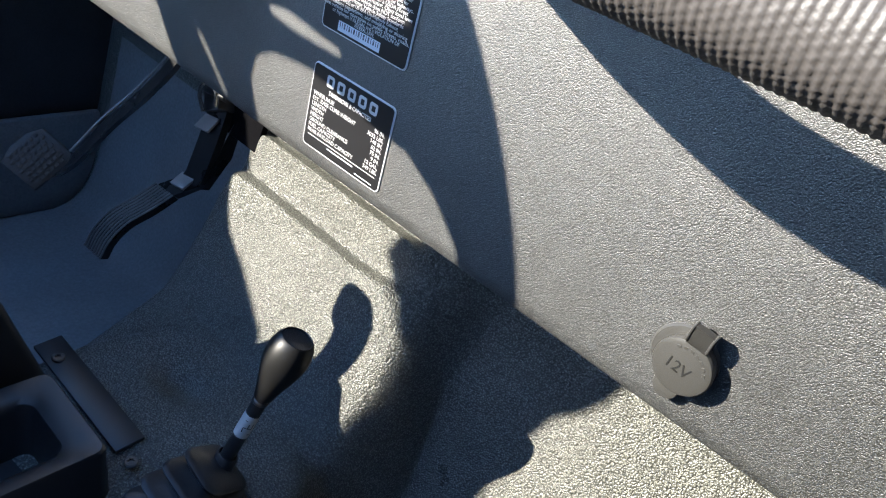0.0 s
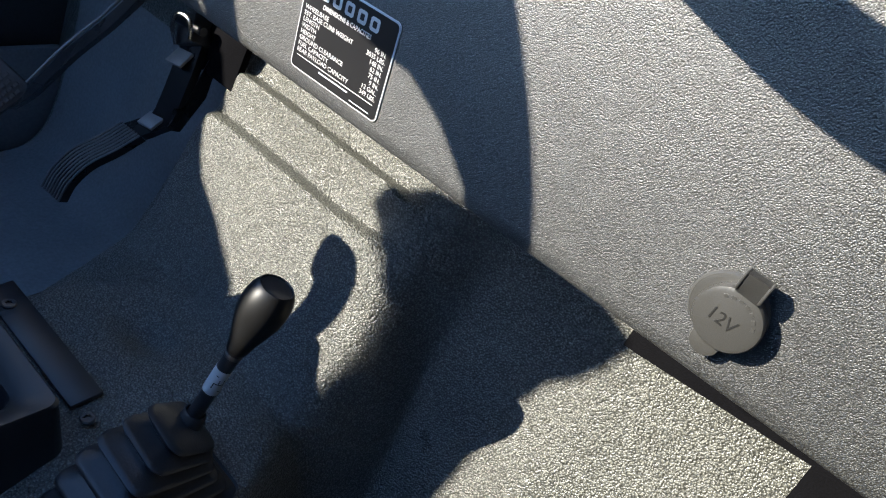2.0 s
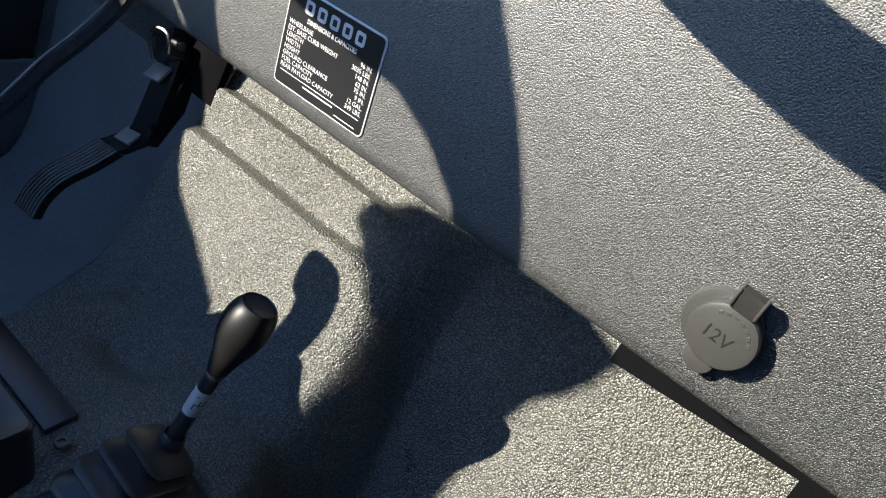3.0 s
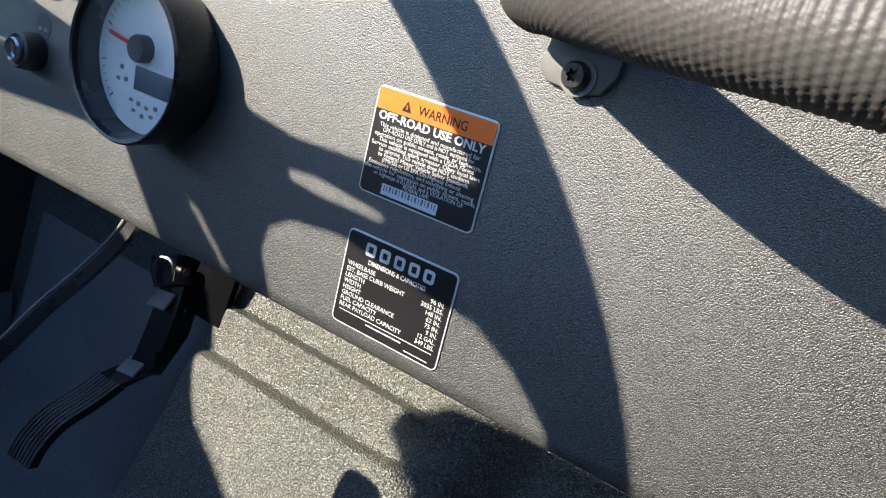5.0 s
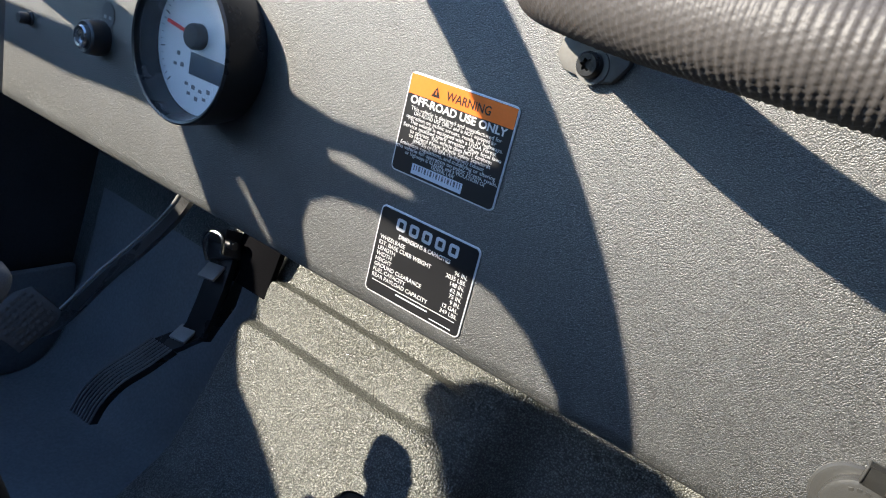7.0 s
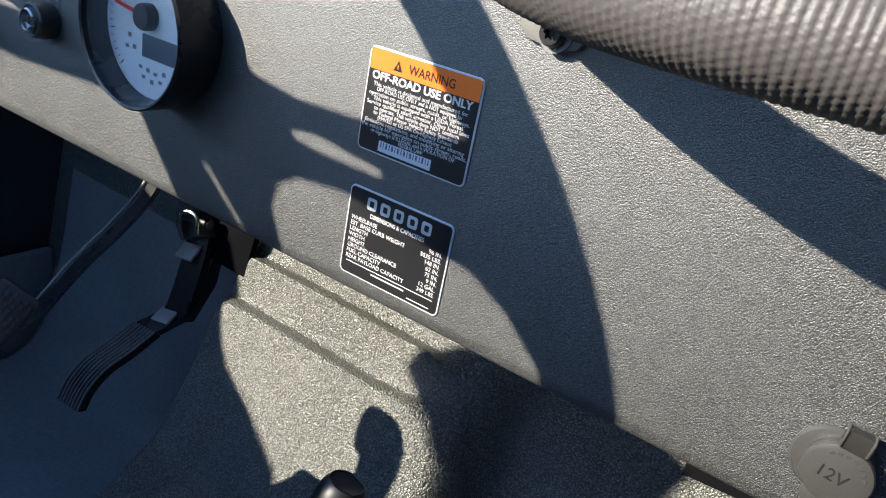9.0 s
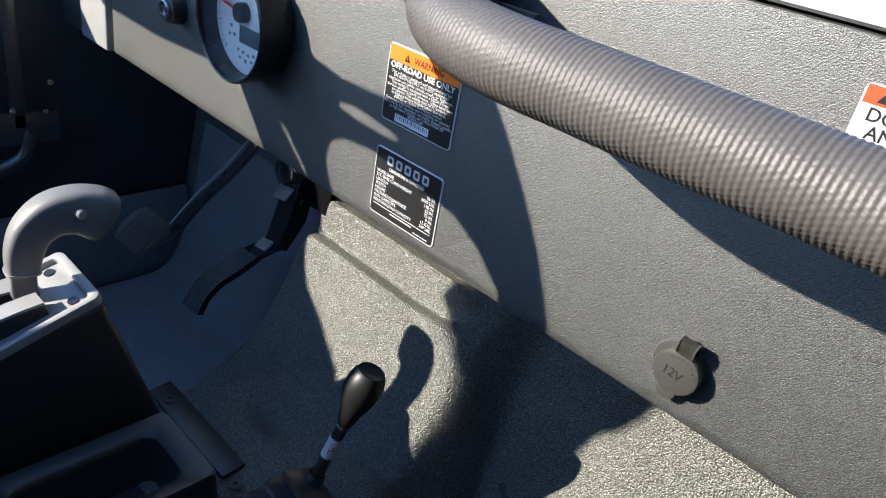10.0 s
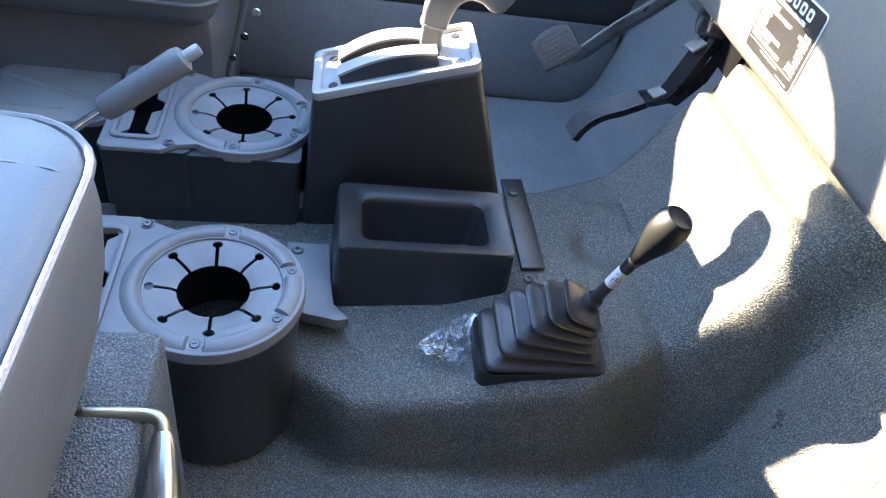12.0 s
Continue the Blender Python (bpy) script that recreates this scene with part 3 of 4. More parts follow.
def build_socket():
    s = thing("power_socket", "grey rubber capped power socket on the dashboard", "power socket", pose(0.316, 0, 0.5285) @ FACE @ Matrix.Diagonal((0.82, 0.82, 0.85, 1.0)))
    part("flange", moved(lathe([(0, 0), (0.0225, 0), (0.0230, 0.0025), (0.0215, 0.0042), (0.0185, 0.0048), (0, 0.0048)], 48), pose(-0.0030, -0.0015, 0)), CAPGREY, s)
    part("cap", moved(lathe([(0.0185, 0.0048), (0.0188, 0.0085), (0.0195, 0.0100), (0.0200, 0.0135), (0.0192, 0.0152), (0.0170, 0.0160), (0, 0.0163)], 48), pose(0.001, -0.001, 0)), CAPGREY, s, "round rubber cap")
    part("pull_tab", moved(prism(round_rect(0.018, 0.020, 0.0085), 0.003, 0.0008), pose(-0.003, -0.0215, 0.0105)), CAPGREY, s)
    strap = bmesh.new()
    outline = [(0.010, 0.0045), (0.020, 0.0055), (0.0260, 0.0075), (0.0290, 0.0125), (0.0282, 0.0178), (0.0230, 0.0188), (0.0150, 0.0168)]
    vs = [[strap.verts.new((sx, y, z)) for y, z in outline] for sx in (-0.0070, 0.0070)]
    for i in range(len(outline) - 1):
        strap.faces.new((vs[0][i], vs[0][i + 1], vs[1][i + 1], vs[1][i]))
    bmesh.ops.solidify(strap, geom=strap.faces[:], thickness=0.0016)
    part("hinge_strap", moved(strap, pose(0.002, 0.002, 0, 0, 0, -4)), CAPGREY, s, "bent rubber hinge strap")
    for sx in (-0.0072, 0.0072):
        lip = [(sx, y, z + 0.0006) for y, z in ((0.0170, 0.0172), (0.0225, 0.0186), (0.0272, 0.0182), (0.0292, 0.0130), (0.0268, 0.0085))]
        part("strap_lip", moved(sweep(lip, 0.0009, 8), pose(0.002, 0.002, 0, 0, 0, -4)), CAPGREY, s)
    part("lettering", moved(lettering("12V", 0.0115, 0.0155, 0.00025, bold=0.0), pose(0.0, -0.002, 0.0163, 0, 0, -6)), INK, s, "raised lettering", smooth=False)
    for i in range(7):
        a = 118 - 17 * i
        part("raised_bar", moved(box((0.0020, 0.0026, 0.0004), (0.0145, 0, 0.0162), 0.0001), pose(0.001, -0.001, 0, 0, 0, a)), CAPGREY, s, smooth=False)


build_socket()


# ---- grab bar ----
def build_grab_bar():
    bar = thing("grab_bar", "grab bar with a ribbed grey-brown rubber grip on the dashboard", "grab bar", pose(0, 0, 0))
    path = [(0.089, -0.002, 0.7195), (0.099, -0.026, 0.7210), (0.110, -0.052, 0.7215), (0.125, -0.078, 0.7215), (0.145, -0.104, 0.7210), (0.171, -0.127, 0.7200), (0.202, -0.1445, 0.7190)]
    path += [(x, -0.1615 + 0.035 * x, 0.7235 - 0.020 * x) for x in np.arange(0.24, 0.78, 0.04)]
    tube = smooth_path([(p[0], p[1], p[2]) for p in path], 3)
    part("tube", sweep(tube, 0.0125, 20), BLACK, bar, "black steel tube")
    # grip: a sleeve with rounded end and a woven relief of small knobs
    grip = smooth_path([(0.0935, -0.012, 0.7200), *path[1:]], 4)
    length = [0.0]
    for a, b in zip(grip, grip[1:]):
        length.append(length[-1] + (b - a).length)
    pitch, around, R = 0.0029, 40, 0.0195
    total = length[-1]
    rows = int(total / pitch * 4)
    bm = bmesh.new()
    n = around * 3
    side = None
    last = None
    xs, ys, zs = ([p[k] for p in grip] for k in range(3))
    at = lambda s: Vector((np.interp(s, length, xs), np.interp(s, length, ys), np.interp(s, length, zs)))
    for r in range(rows + 1):
        s = total * r / rows
        p = at(s)
        way = (at(min(s + 0.004, total)) - at(max(s - 0.004, 0))).normalized()
        if side is None:
            side = way.cross(Vector((0, 0, 1))).normalized()
        side = (side - way * side.dot(way)).normalized()
        up = way.cross(side)
        taper = min(1.0, math.sqrt(max(0.02, 1 - max(0.0, 1 - s / 0.012) ** 2)) * 1.0)
        ring = []
        for k in range(n):
            a = 2 * math.pi * k / n
            rel = math.cos(2 * math.pi * s / pitch) * 0.00026 + math.cos(around * a + math.pi * s / pitch) * 0.00020
            q = (R * taper + rel)
            ring.append(bm.verts.new(p + q * (math.cos(a) * side + math.sin(a) * up)))
        if last:
            for k in range(n):
                j = (k + 1) % n
                bm.faces.new((last[k], last[j], ring[j], ring[k]))
        else:
            bm.faces.new(ring)
        last = ring
    part("grip", bm, GRIP, bar, "ribbed rubber grip", angle=80)
    part("mounting_tab", moved(prism([(-0.021, 0.008), (-0.0225, -0.001), (-0.0165, -0.0075), (0.003, -0.0100), (0.0135, -0.0075), (0.0200, 0.003), (0.0205, 0.022), (-0.016, 0.022)], 0.005, 0.0012), pose(0.119, -0.0052, 0.688) @ FACE), TAB, bar, "satin steel mounting tab")
    part("washer", moved(lathe([(0, 0), (0.0098, 0), (0.0098, 0.0014), (0, 0.0014)], 32), pose(0.1195, -0.0052, 0.6865) @ FACE), TAB, bar)
    part("bolt", moved(screw_head(0.0072, 0.0065), pose(0.1190, -0.0066, 0.6868) @ FACE), PEDAL, bar, "black socket-head bolt")


build_grab_bar()


# ---- steering wheel ----
def build_steering_wheel():
    normal = Vector((0, -math.cos(1.1161), math.sin(1.1161)))
    u = Vector((1, 0, 0))
    v = normal.cross(u)
    m = Matrix((u, v, normal)).transposed().to_4x4()
    m.translation = (-0.4501, -0.3804, 0.775)
    # out of view; oversized partial rim and plates are fitted to the dashboard's shadows
    w = thing("wheel_shadow_caster", "unseen black steering wheel stand-in, cut open below and shaped to cast the dashboard shadows", "steering wheel", m)
    R, r = 0.340, 0.0228
    arc = [(R * math.cos(radians(a)), R * math.sin(radians(a)), 0.0) for a in range(-13, 141, 4)]
    part("rim", sweep(arc, r, 18), BLACK, w)
    part("hub", moved(lathe([(0, -0.03), (0.055, -0.03), (0.060, -0.01), (0.055, 0.012), (0, 0.02)], 40), pose(0.035, 0.05, 0)), BLACK, w)
    slot = [(0.143, 0.014), (0.166, 0.011), (0.217, 0.011), (0.227, 0.017), (0.222, 0.020), (0.172, 0.026), (0.144, 0.023)]
    part("spoke", prism([(0.06, -0.02), (0.093, -0.045), (0.111, -0.023), (0.137, -0.011), (0.183, -0.006), (0.252, -0.019), (0.278, -0.022), (0.298, -0.038), (0.318, -0.080), (0.332, 0.065), (0.30, 0.055), (0.217, 0.045), (0.159, 0.043), (0.121, 0.049), (0.100, 0.069), (0.03, 0.09)], 0.006, 0, [slot]), BLACK, w)
    part("spoke", prism([(0.0, 0.08), (-0.06, 0.065), (-0.081, 0.041), (-0.184, 0.027), (-0.365, 0.024), (-0.365, -0.016), (-0.218, -0.016), (-0.106, -0.009), (-0.05, -0.01), (0.0, 0.0)], 0.006), BLACK, w)
    low = [(0.015, -0.029), (0.032, -0.035), (0.054, -0.075), (0.043, -0.075)]
    part("horn_pad", prism([(-0.045, 0.0), (-0.042, -0.018), (-0.027, -0.078), (0.088, -0.078), (0.092, -0.045), (0.103, -0.030), (0.09, 0.01), (-0.03, 0.03)], 0.006, 0, [low]), BLACK, w)
    part("column", sweep([Vector((0.0, 0.03, -0.02)), m.inverted() @ Vector((-0.60, -0.022, 0.66))], 0.022, 24), BLACK, w)


build_steering_wheel()


def build_decal():
    d = thing("dashboard_decal", "white die-cut decal on the dashboard", "decal", pose(0.464, -0.0003, 0.516) @ FACE)
    part("white_block", moved(prism([(0.0, 0.001), (0.0055, 0.0), (0.0068, 0.0135), (0.034, 0.0135), (0.034, 0.0225), (0.0015, 0.0225)], 0.0003), Matrix.Translation((0, 0, 0.0003))), WHITE, d)
    part("white_block", moved(prism([(0.012, 0.0), (0.040, 0.0), (0.040, 0.007), (0.012, 0.007)], 0.0003), Matrix.Translation((0, 0, 0.0003))), WHITE, d)
    b = thing("panel_bolt", "steel bolt with a black washer on the dashboard", "bolt", pose(0.385, 0, 0.741) @ FACE)
    part("washer", lathe([(0, 0), (0.0095, 0), (0.0095, 0.0020), (0, 0.0020)], 28), BLACK, b)
    part("head", moved(screw_head(0.0068, 0.0055), Matrix.Translation((0, 0.002, 0.002))), STEEL, b)


build_decal()


# ---- centre console ----
def build_console():
    c = thing("shift_console", "black moulded shifter console with an open bin on the hump", "console", pose(0, 0, 0))
    # tower: a tapered box with a sloping top
    bm = bmesh.new()
    low = [(-0.300, -0.365, 0.10), (-0.183, -0.365, 0.10), (-0.183, -0.095, 0.11), (-0.300, -0.095, 0.11)]
    top = [(-0.276, -0.358, 0.293), (-0.178, -0.358, 0.293), (-0.172, -0.176, 0.353), (-0.274, -0.176, 0.353)]
    a = [bm.verts.new(p) for p in low]
    b = [bm.verts.new(p) for p in top]
    bm.faces.new(a[::-1])
    bm.faces.new(b)
    for i in range(4):
        j = (i + 1) % 4
        bm.faces.new((a[i], a[j], b[j], b[i]))
    bmesh.ops.bevel(bm, geom=bm.edges[:], offset=0.007, segments=3, profile=0.5, affect="EDGES")
    part("tower", bm, BLACK, c)
    # bin with a rounded rectangular mouth
    rings = [(0.117, 0.203, 0.190, 0.010), (0.113, 0.199, 0.1925, 0.010), (0.086, 0.166, 0.1905, 0.014), (0.074, 0.150, 0.186, 0.014), (0.070, 0.146, 0.180, 0.014), (0.064, 0.138, 0.125, 0.014)]
    bm = bmesh.new()
    loops = []
    for w, h, z, r in [(0.138, 0.214, 0.06, 0.014), *rings]:
        cx = -0.1065 if z > 0.11 else -0.1
        if z < 0.13 and r == 0.014:
            cx = -0.1055
        loops.append([bm.verts.new((x, y, z)) for x, y in round_rect(w, h, r, 5, cx, -0.2205)])
    for p, q in zip(loops, loops[1:]):
        for i in range(len(p)):
            j = (i + 1) % len(p)
            bm.faces.new((p[i], p[j], q[j], q[i]))
    bm.faces.new(loops[-1])
    part("bin", bm, BLACK, c, "open storage bin")
    # shifter surround and curved gate plate
    slope = Matrix.Translation((-0.2255, -0.2655, 0.3235)) @ pose(0, 0, 0, 18.2, 0, 0) @ Matrix.Diagonal((1.0, 0.925, 1.0, 1.0))
    frame_bm = prism(round_rect(0.101, 0.208, 0.010), 0.010, 0.0025, [round_rect(0.084, 0.186, 0.006)])
    part("surround", moved(frame_bm, slope @ Matrix.Translation((0, 0, 0.009))), GREY, c, "grey shifter surround")
    # arched hoods either side of the slot, on a flat pan
    pan = prism(round_rect(0.0855, 0.188, 0.006), 0.004, 0.0008, [round_rect(0.026, 0.128, 0.010, 5, 0.0, -0.008)])
    part("pan", moved(pan, slope @ Matrix.Translation((0, 0, 0.0030))), GREY, c, "grey pan with screw wells")
    for x0, x1 in ((-0.037, -0.012), (0.010, 0.031)):
        bm = bmesh.new()
        rows, n = [], 24
        for k in range(n + 1):
            f = k / n
            y = -0.070 + 0.124 * f
            z = 0.0115 + 0.014 * math.sin(math.pi * (0.10 + 0.72 * f))
            if x0 < 0:
                z = 0.007 + 0.018 * math.sin(math.pi * (0.08 + 0.84 * f))
            rows.append([bm.verts.new((x, y, h)) for x, h in ((x0, z - 0.003), (x0, z), (x1, z), (x1, z - 0.003))])
        for p, q in zip(rows, rows[1:]):
            for i in range(3):
                bm.faces.new((p[i], p[i + 1], q[i + 1], q[i]))
        bm.faces.new(rows[0])
        bm.faces.new(rows[-1])
        hood = part("hood", moved(bm, slope), GREY, c, "arched grey hood")
        bm = bmesh.new()
        inset = 0.0012
        last = None
        for k in range(n + 1):
            f = k / n
            y = -0.069 + 0.122 * f
            z = (0.007 + 0.018 * math.sin(math.pi * (0.08 + 0.84 * f))) if x0 < 0 else (0.0115 + 0.014 * math.sin(math.pi * (0.10 + 0.72 * f)))
            row = [bm.verts.new((x, y, h)) for x, h in ((x0 + inset, 0.0), (x0 + inset, z - 0.001), (x1 - inset, z - 0.001), (x1 - inset, 0.0))]
            if last:
                for i in range(3):
                    bm.faces.new((last[i], last[i + 1], row[i + 1], row[i]))
            else:
                bm.faces.new(row)
            last = row
        bm.faces.new(last)
        part("hood_side", moved(bm, slope), BLACK, hood, "black side wall")
    bm = bmesh.new()
    rows, n = [], 20
    for k in range(n + 1):
        y = -0.072 + 0.128 * k / n
        z = 0.012 * math.sin(math.pi * k / n)
        rows.append([bm.verts.new((x, y, z)) for x in (-0.013, 0.013)])
    for p, q in zip(rows, rows[1:]):
        bm.faces.new((p[0], p[1], q[1], q[0]))
    part("gate_slide", moved(bm, slope), BLACK, c)
    for x in (-0.030, 0.030):
        for y in (-0.079, 0.079):
            bm = lathe([(0, 0.0006), (0.0056, 0.0006), (0.0060, 0), (0, -0.001)], 20)
            part("screw_well", moved(bm, slope @ Matrix.Translation((x, y, 0.0037))), PEDAL, c)
    # base flanges screwed to the hump
    part("front_flange", box((0.175, 0.030, 0.005), (-0.165, -0.083, 0.1465), 0.0015, turn=pose(0, 0, 0, 5, 0, 0)), BLACK, c)
    bm = prism([(-0.118, -0.378), (-0.118, -0.330), (-0.05, -0.325), (-0.02, -0.322), (0.0, -0.305), (0.004, -0.318), (0.0, -0.332), (-0.004, -0.352), (-0.02, -0.378)], 0.014, 0.001)
    part("rear_flange", moved(bm, Matrix.Translation((0, 0, 0.131))), DARK, c)
    for x, y, z in ((-0.057, -0.0935, 0.1485), (-0.221, -0.086, 0.1485), (-0.104, -0.366, 0.131)):
        part("screw", moved(screw_head(0.0068, 0.003), pose(x, y, z)), DARKSTEEL, c, "socket-head screw")


build_console()


def build_shifter():
    s = thing("gear_shifter", "grey hooked automatic gear shifter standing in its gate", "gear shifter", pose(0, 0, 0))

    def flat_sided(points, halves, n=32, power=3.6):
        """A tube bent in one upright plane: flat sides, rounded edges; halves gives (across, in the plane)."""
        bm = bmesh.new()
        pts = [Vector(p) for p in points]
        side = Vector((0.99, -0.12, 0)).normalized()
        rings = []
        for i, p in enumerate(pts):
            way = (pts[min(i + 1, len(pts) - 1)] - pts[max(i - 1, 0)]).normalized()
            out = way.cross(side).normalized()
            a, b = halves[i]
            ring = []
            for k in range(n):
                q = 2 * math.pi * k / n
                c, d = math.cos(q), math.sin(q)
                ring.append(bm.verts.new(p + side * a * math.copysign(abs(c) ** (2 / power), c) + out * b * math.copysign(abs(d) ** (2 / power), d)))
            rings.append(ring)
        for p, q in zip(rings, rings[1:]):
            for i in range(n):
                j = (i + 1) % n
                bm.faces.new((p[i], p[j], q[j], q[i]))
        bm.faces.new(rings[0][::-1])
        bm.faces.new(rings[-1])
        return bm

    stalk = smooth_path([(-0.236, -0.226, 0.335), (-0.236, -0.228, 0.352), (-0.2355, -0.2275, 0.375)], 4)
    part("stalk", flat_sided(stalk, [(0.0085, 0.0125)] * len(stalk)), GRIPGREY, s)
    hand = smooth_path([(-0.2355, -0.2270, 0.372), (-0.2345, -0.2240, 0.395), (-0.2325, -0.2150, 0.416), (-0.2290, -0.1980, 0.430), (-0.2240, -0.1780, 0.433), (-0.2190, -0.1600, 0.428), (-0.2160, -0.1470, 0.421)], 6)
    at = [i / (len(hand) - 1) for i in range(len(hand))]
    across = np.interp(at, (0, 0.3, 0.6, 0.85, 0.95, 0.99, 1), (0.0125, 0.0145, 0.0180, 0.0200, 0.0185, 0.013, 0.005))
    deep = np.interp(at, (0, 0.12, 0.35, 0.6, 0.82, 0.93, 0.98, 1), (0.0150, 0.0165, 0.0190, 0.0225, 0.0262, 0.0250, 0.019, 0.006))
    part("handle", flat_sided(hand, list(zip(across, deep))), GRIPGREY, s, "hooked moulded handle")
    part("collar", flat_sided([(-0.2355, -0.2272, 0.3715), (-0.2355, -0.2270, 0.3735)], [(0.0135, 0.0162)] * 2), GREY, s, "thin pale collar")
    part("button", moved(lathe([(0, 0.0030), (0.0034, 0.0026), (0.0050, 0.001), (0.0052, -0.006)], 24), pose(-0.2035, -0.180, 0.438, 0, 80, 0)), GREY, s, "pale release button")


build_shifter()


def build_cup_holder(cx, cy, z, boxed=False):
    h = thing("cup_holder", "dark grey round cup holder with slotted insert beside the console", "cup holder", pose(cx, cy, z), group="cup holders")
    # body: an upright cylinder joined to a box behind
    part("cup_body", lathe([(0.086, -0.010), (0.084, -0.03), (0.077, -0.200), (0.072, -0.206), (0, -0.206)], 64), BLACK, h, "black cup body")
    part("box_body", moved(prism(round_rect(0.170, 0.10, 0.008, 5, 0.004, -0.105), 0.085, 0, [round_rect(0.142, 0.052, 0.008, 4, 0.0, -0.118)]), Matrix.Translation((0, 0, -0.0055))), BLACK, h)
    if boxed:
        part("side_box", moved(prism(round_rect(0.154, 0.225, 0.008, 4, 0.010, -0.038), 0.135, 0, [circle(0.071, 40), round_rect(0.142, 0.042, 0.006, 3, 0.0, -0.118)]), Matrix.Translation((0, 0, -0.009))), BLACK, h, "flat-sided black box")
    # top flange: disc plus rear wing
    out = []
    for k in range(49):
        a = radians(-122 + 244 * k / 48 + 90)
        out.append((0.088 * math.cos(a), 0.088 * math.sin(a)))
    out += [(-0.088, -0.075), (-0.092, -0.085), (-0.092, -0.150), (-0.086, -0.156), (0.086, -0.156), (0.092, -0.150), (0.092, -0.085), (0.080, -0.070)]
    slot_hole = round_rect(0.138, 0.046, 0.008, 4, 0.0, -0.118)
    bm = prism(out, 0.006, 0.0022, [circle(0.0655, 64), slot_hole])
    part("flange", bm, DARK, h, "moulded top flange")
    pockets = ((0.076, -0.006), (0.042, 0.0635), (-0.075, 0.010), (-0.022, 0.0735))
    shape = [(0.0655, -0.004), (0.0672, 0.000), (0.0695, 0.0034), (0.0725, 0.0048), (0.0765, 0.0045), (0.0815, 0.0026), (0.0865, -0.002), (0.0885, -0.009), (0.0885, -0.013), (0.084, -0.013)]
    bm = bmesh.new()
    loops = []
    for k in range(320):
        a = 2 * math.pi * k / 320
        col = []
        for r, top in shape:
            for px, py in pockets:
                far = Vector((px, py)).length
                along = (r * math.cos(a) * px + r * math.sin(a) * py) / far
                off = abs(r * math.cos(a) * py - r * math.sin(a) * px) / far
                if along > 0.0690 and off < 0.0078:
                    top = min(top, -0.0012)
            col.append(bm.verts.new((r * math.cos(a), r * math.sin(a), top)))
        loops.append(col)
    for k in range(320):
        p, q = loops[k], loops[(k + 1) % 320]
        for i in range(len(shape) - 1):
            bm.faces.new((p[i], q[i], q[i + 1], p[i + 1]))
    part("ring", bm, DARK, h, "raised rounded ring with screw pockets")
    # eight soft fingers between keyhole slots
    bm = bmesh.new()
    for s in range(8):
        a0, a1 = 2 * math.pi * s / 8 + 0.06, 2 * math.pi * (s + 1) / 8 + 0.06
        grid = []
        for r, z0, half in ((0.0355, -0.0115, 0.0019), (0.042, -0.0085, 0.0019), (0.050, -0.0068, 0.0019), (0.0560, -0.0060, 0.0019), (0.0565, -0.0058, 0.0040), (0.0597, -0.0056, 0.0056), (0.0628, -0.0053, 0.0040), (0.0640, -0.0052, 0.0), (0.0672, -0.0048, 0.0)):
            gap = half / r
            row = [a0 + gap + (a1 - a0 - 2 * gap) * k / 6 for k in range(7)]
            grid.append([bm.verts.new((r * math.cos(a), r * math.sin(a), z0)) for a in row])
        for p, q in zip(grid, grid[1:]):
            for i in range(6):
                bm.faces.new((p[i], p[i + 1], q[i + 1], q[i]))
    bmesh.ops.remove_doubles(bm, verts=bm.verts, dist=0.0001)
    bmesh.ops.solidify(bm, geom=bm.faces[:], thickness=0.0022)
    part("insert", bm, DARK, h, "slotted rubber insert")
    # rubber leaves of the rear slot
    rail = prism(round_rect(0.150, 0.056, 0.010, 4, 0.0, -0.118), 0.004, 0.0014, [round_rect(0.136, 0.044, 0.008, 4, 0.0, -0.118)])
    part("slot_rim", moved(rail, Matrix.Translation((0, 0, 0.0036))), DARK, h)
    for ys in (1, -1):
        edge = [(0.070, 0.015), (0.062, 0.018), (0.054, 0.009), (0.016, 0.010), (0.009, 0.021), (-0.009, 0.021), (-0.016, 0.010), (-0.054, 0.009), (-0.062, 0.018), (-0.070, 0.015)]
        pts = [(-0.070, -0.118 + ys * 0.024), (0.070, -0.118 + ys * 0.024)] + [(x, -0.118 + ys * y) for x, y in edge]
        part("slot_leaf", moved(prism(pts, 0.002), Matrix.Translation((0, 0, -0.001))), DARK, h)
    # near-black plate stands in for the shade of a deep well
    part("slot_dark_floor", box((0.14, 0.048, 0.004), (0, -0.118, -0.030)), MATTBLACK, h)
    # screws and their wells
    for x, y in (*pockets, (-0.080, -0.076), (0.078, -0.078)):
        base = -0.0008 if (x, y) in pockets else 0.0004
        part("boss", moved(lathe([(0, base), (0.0056, base), (0.0060, base + 0.0012), (0.0068, base + 0.0012), (0.0074, -0.004)], 24), pose(x, y, 0.0)), DARK, h)
        part("screw", moved(screw_head(0.0046, 0.0022), pose(x, y, base)), DARKSTEEL, h, "socket-head screw")
    return h


near = build_cup_holder(0.031, -0.441, 0.209)
far = build_cup_holder(-0.270, -0.443, 0.209, True)


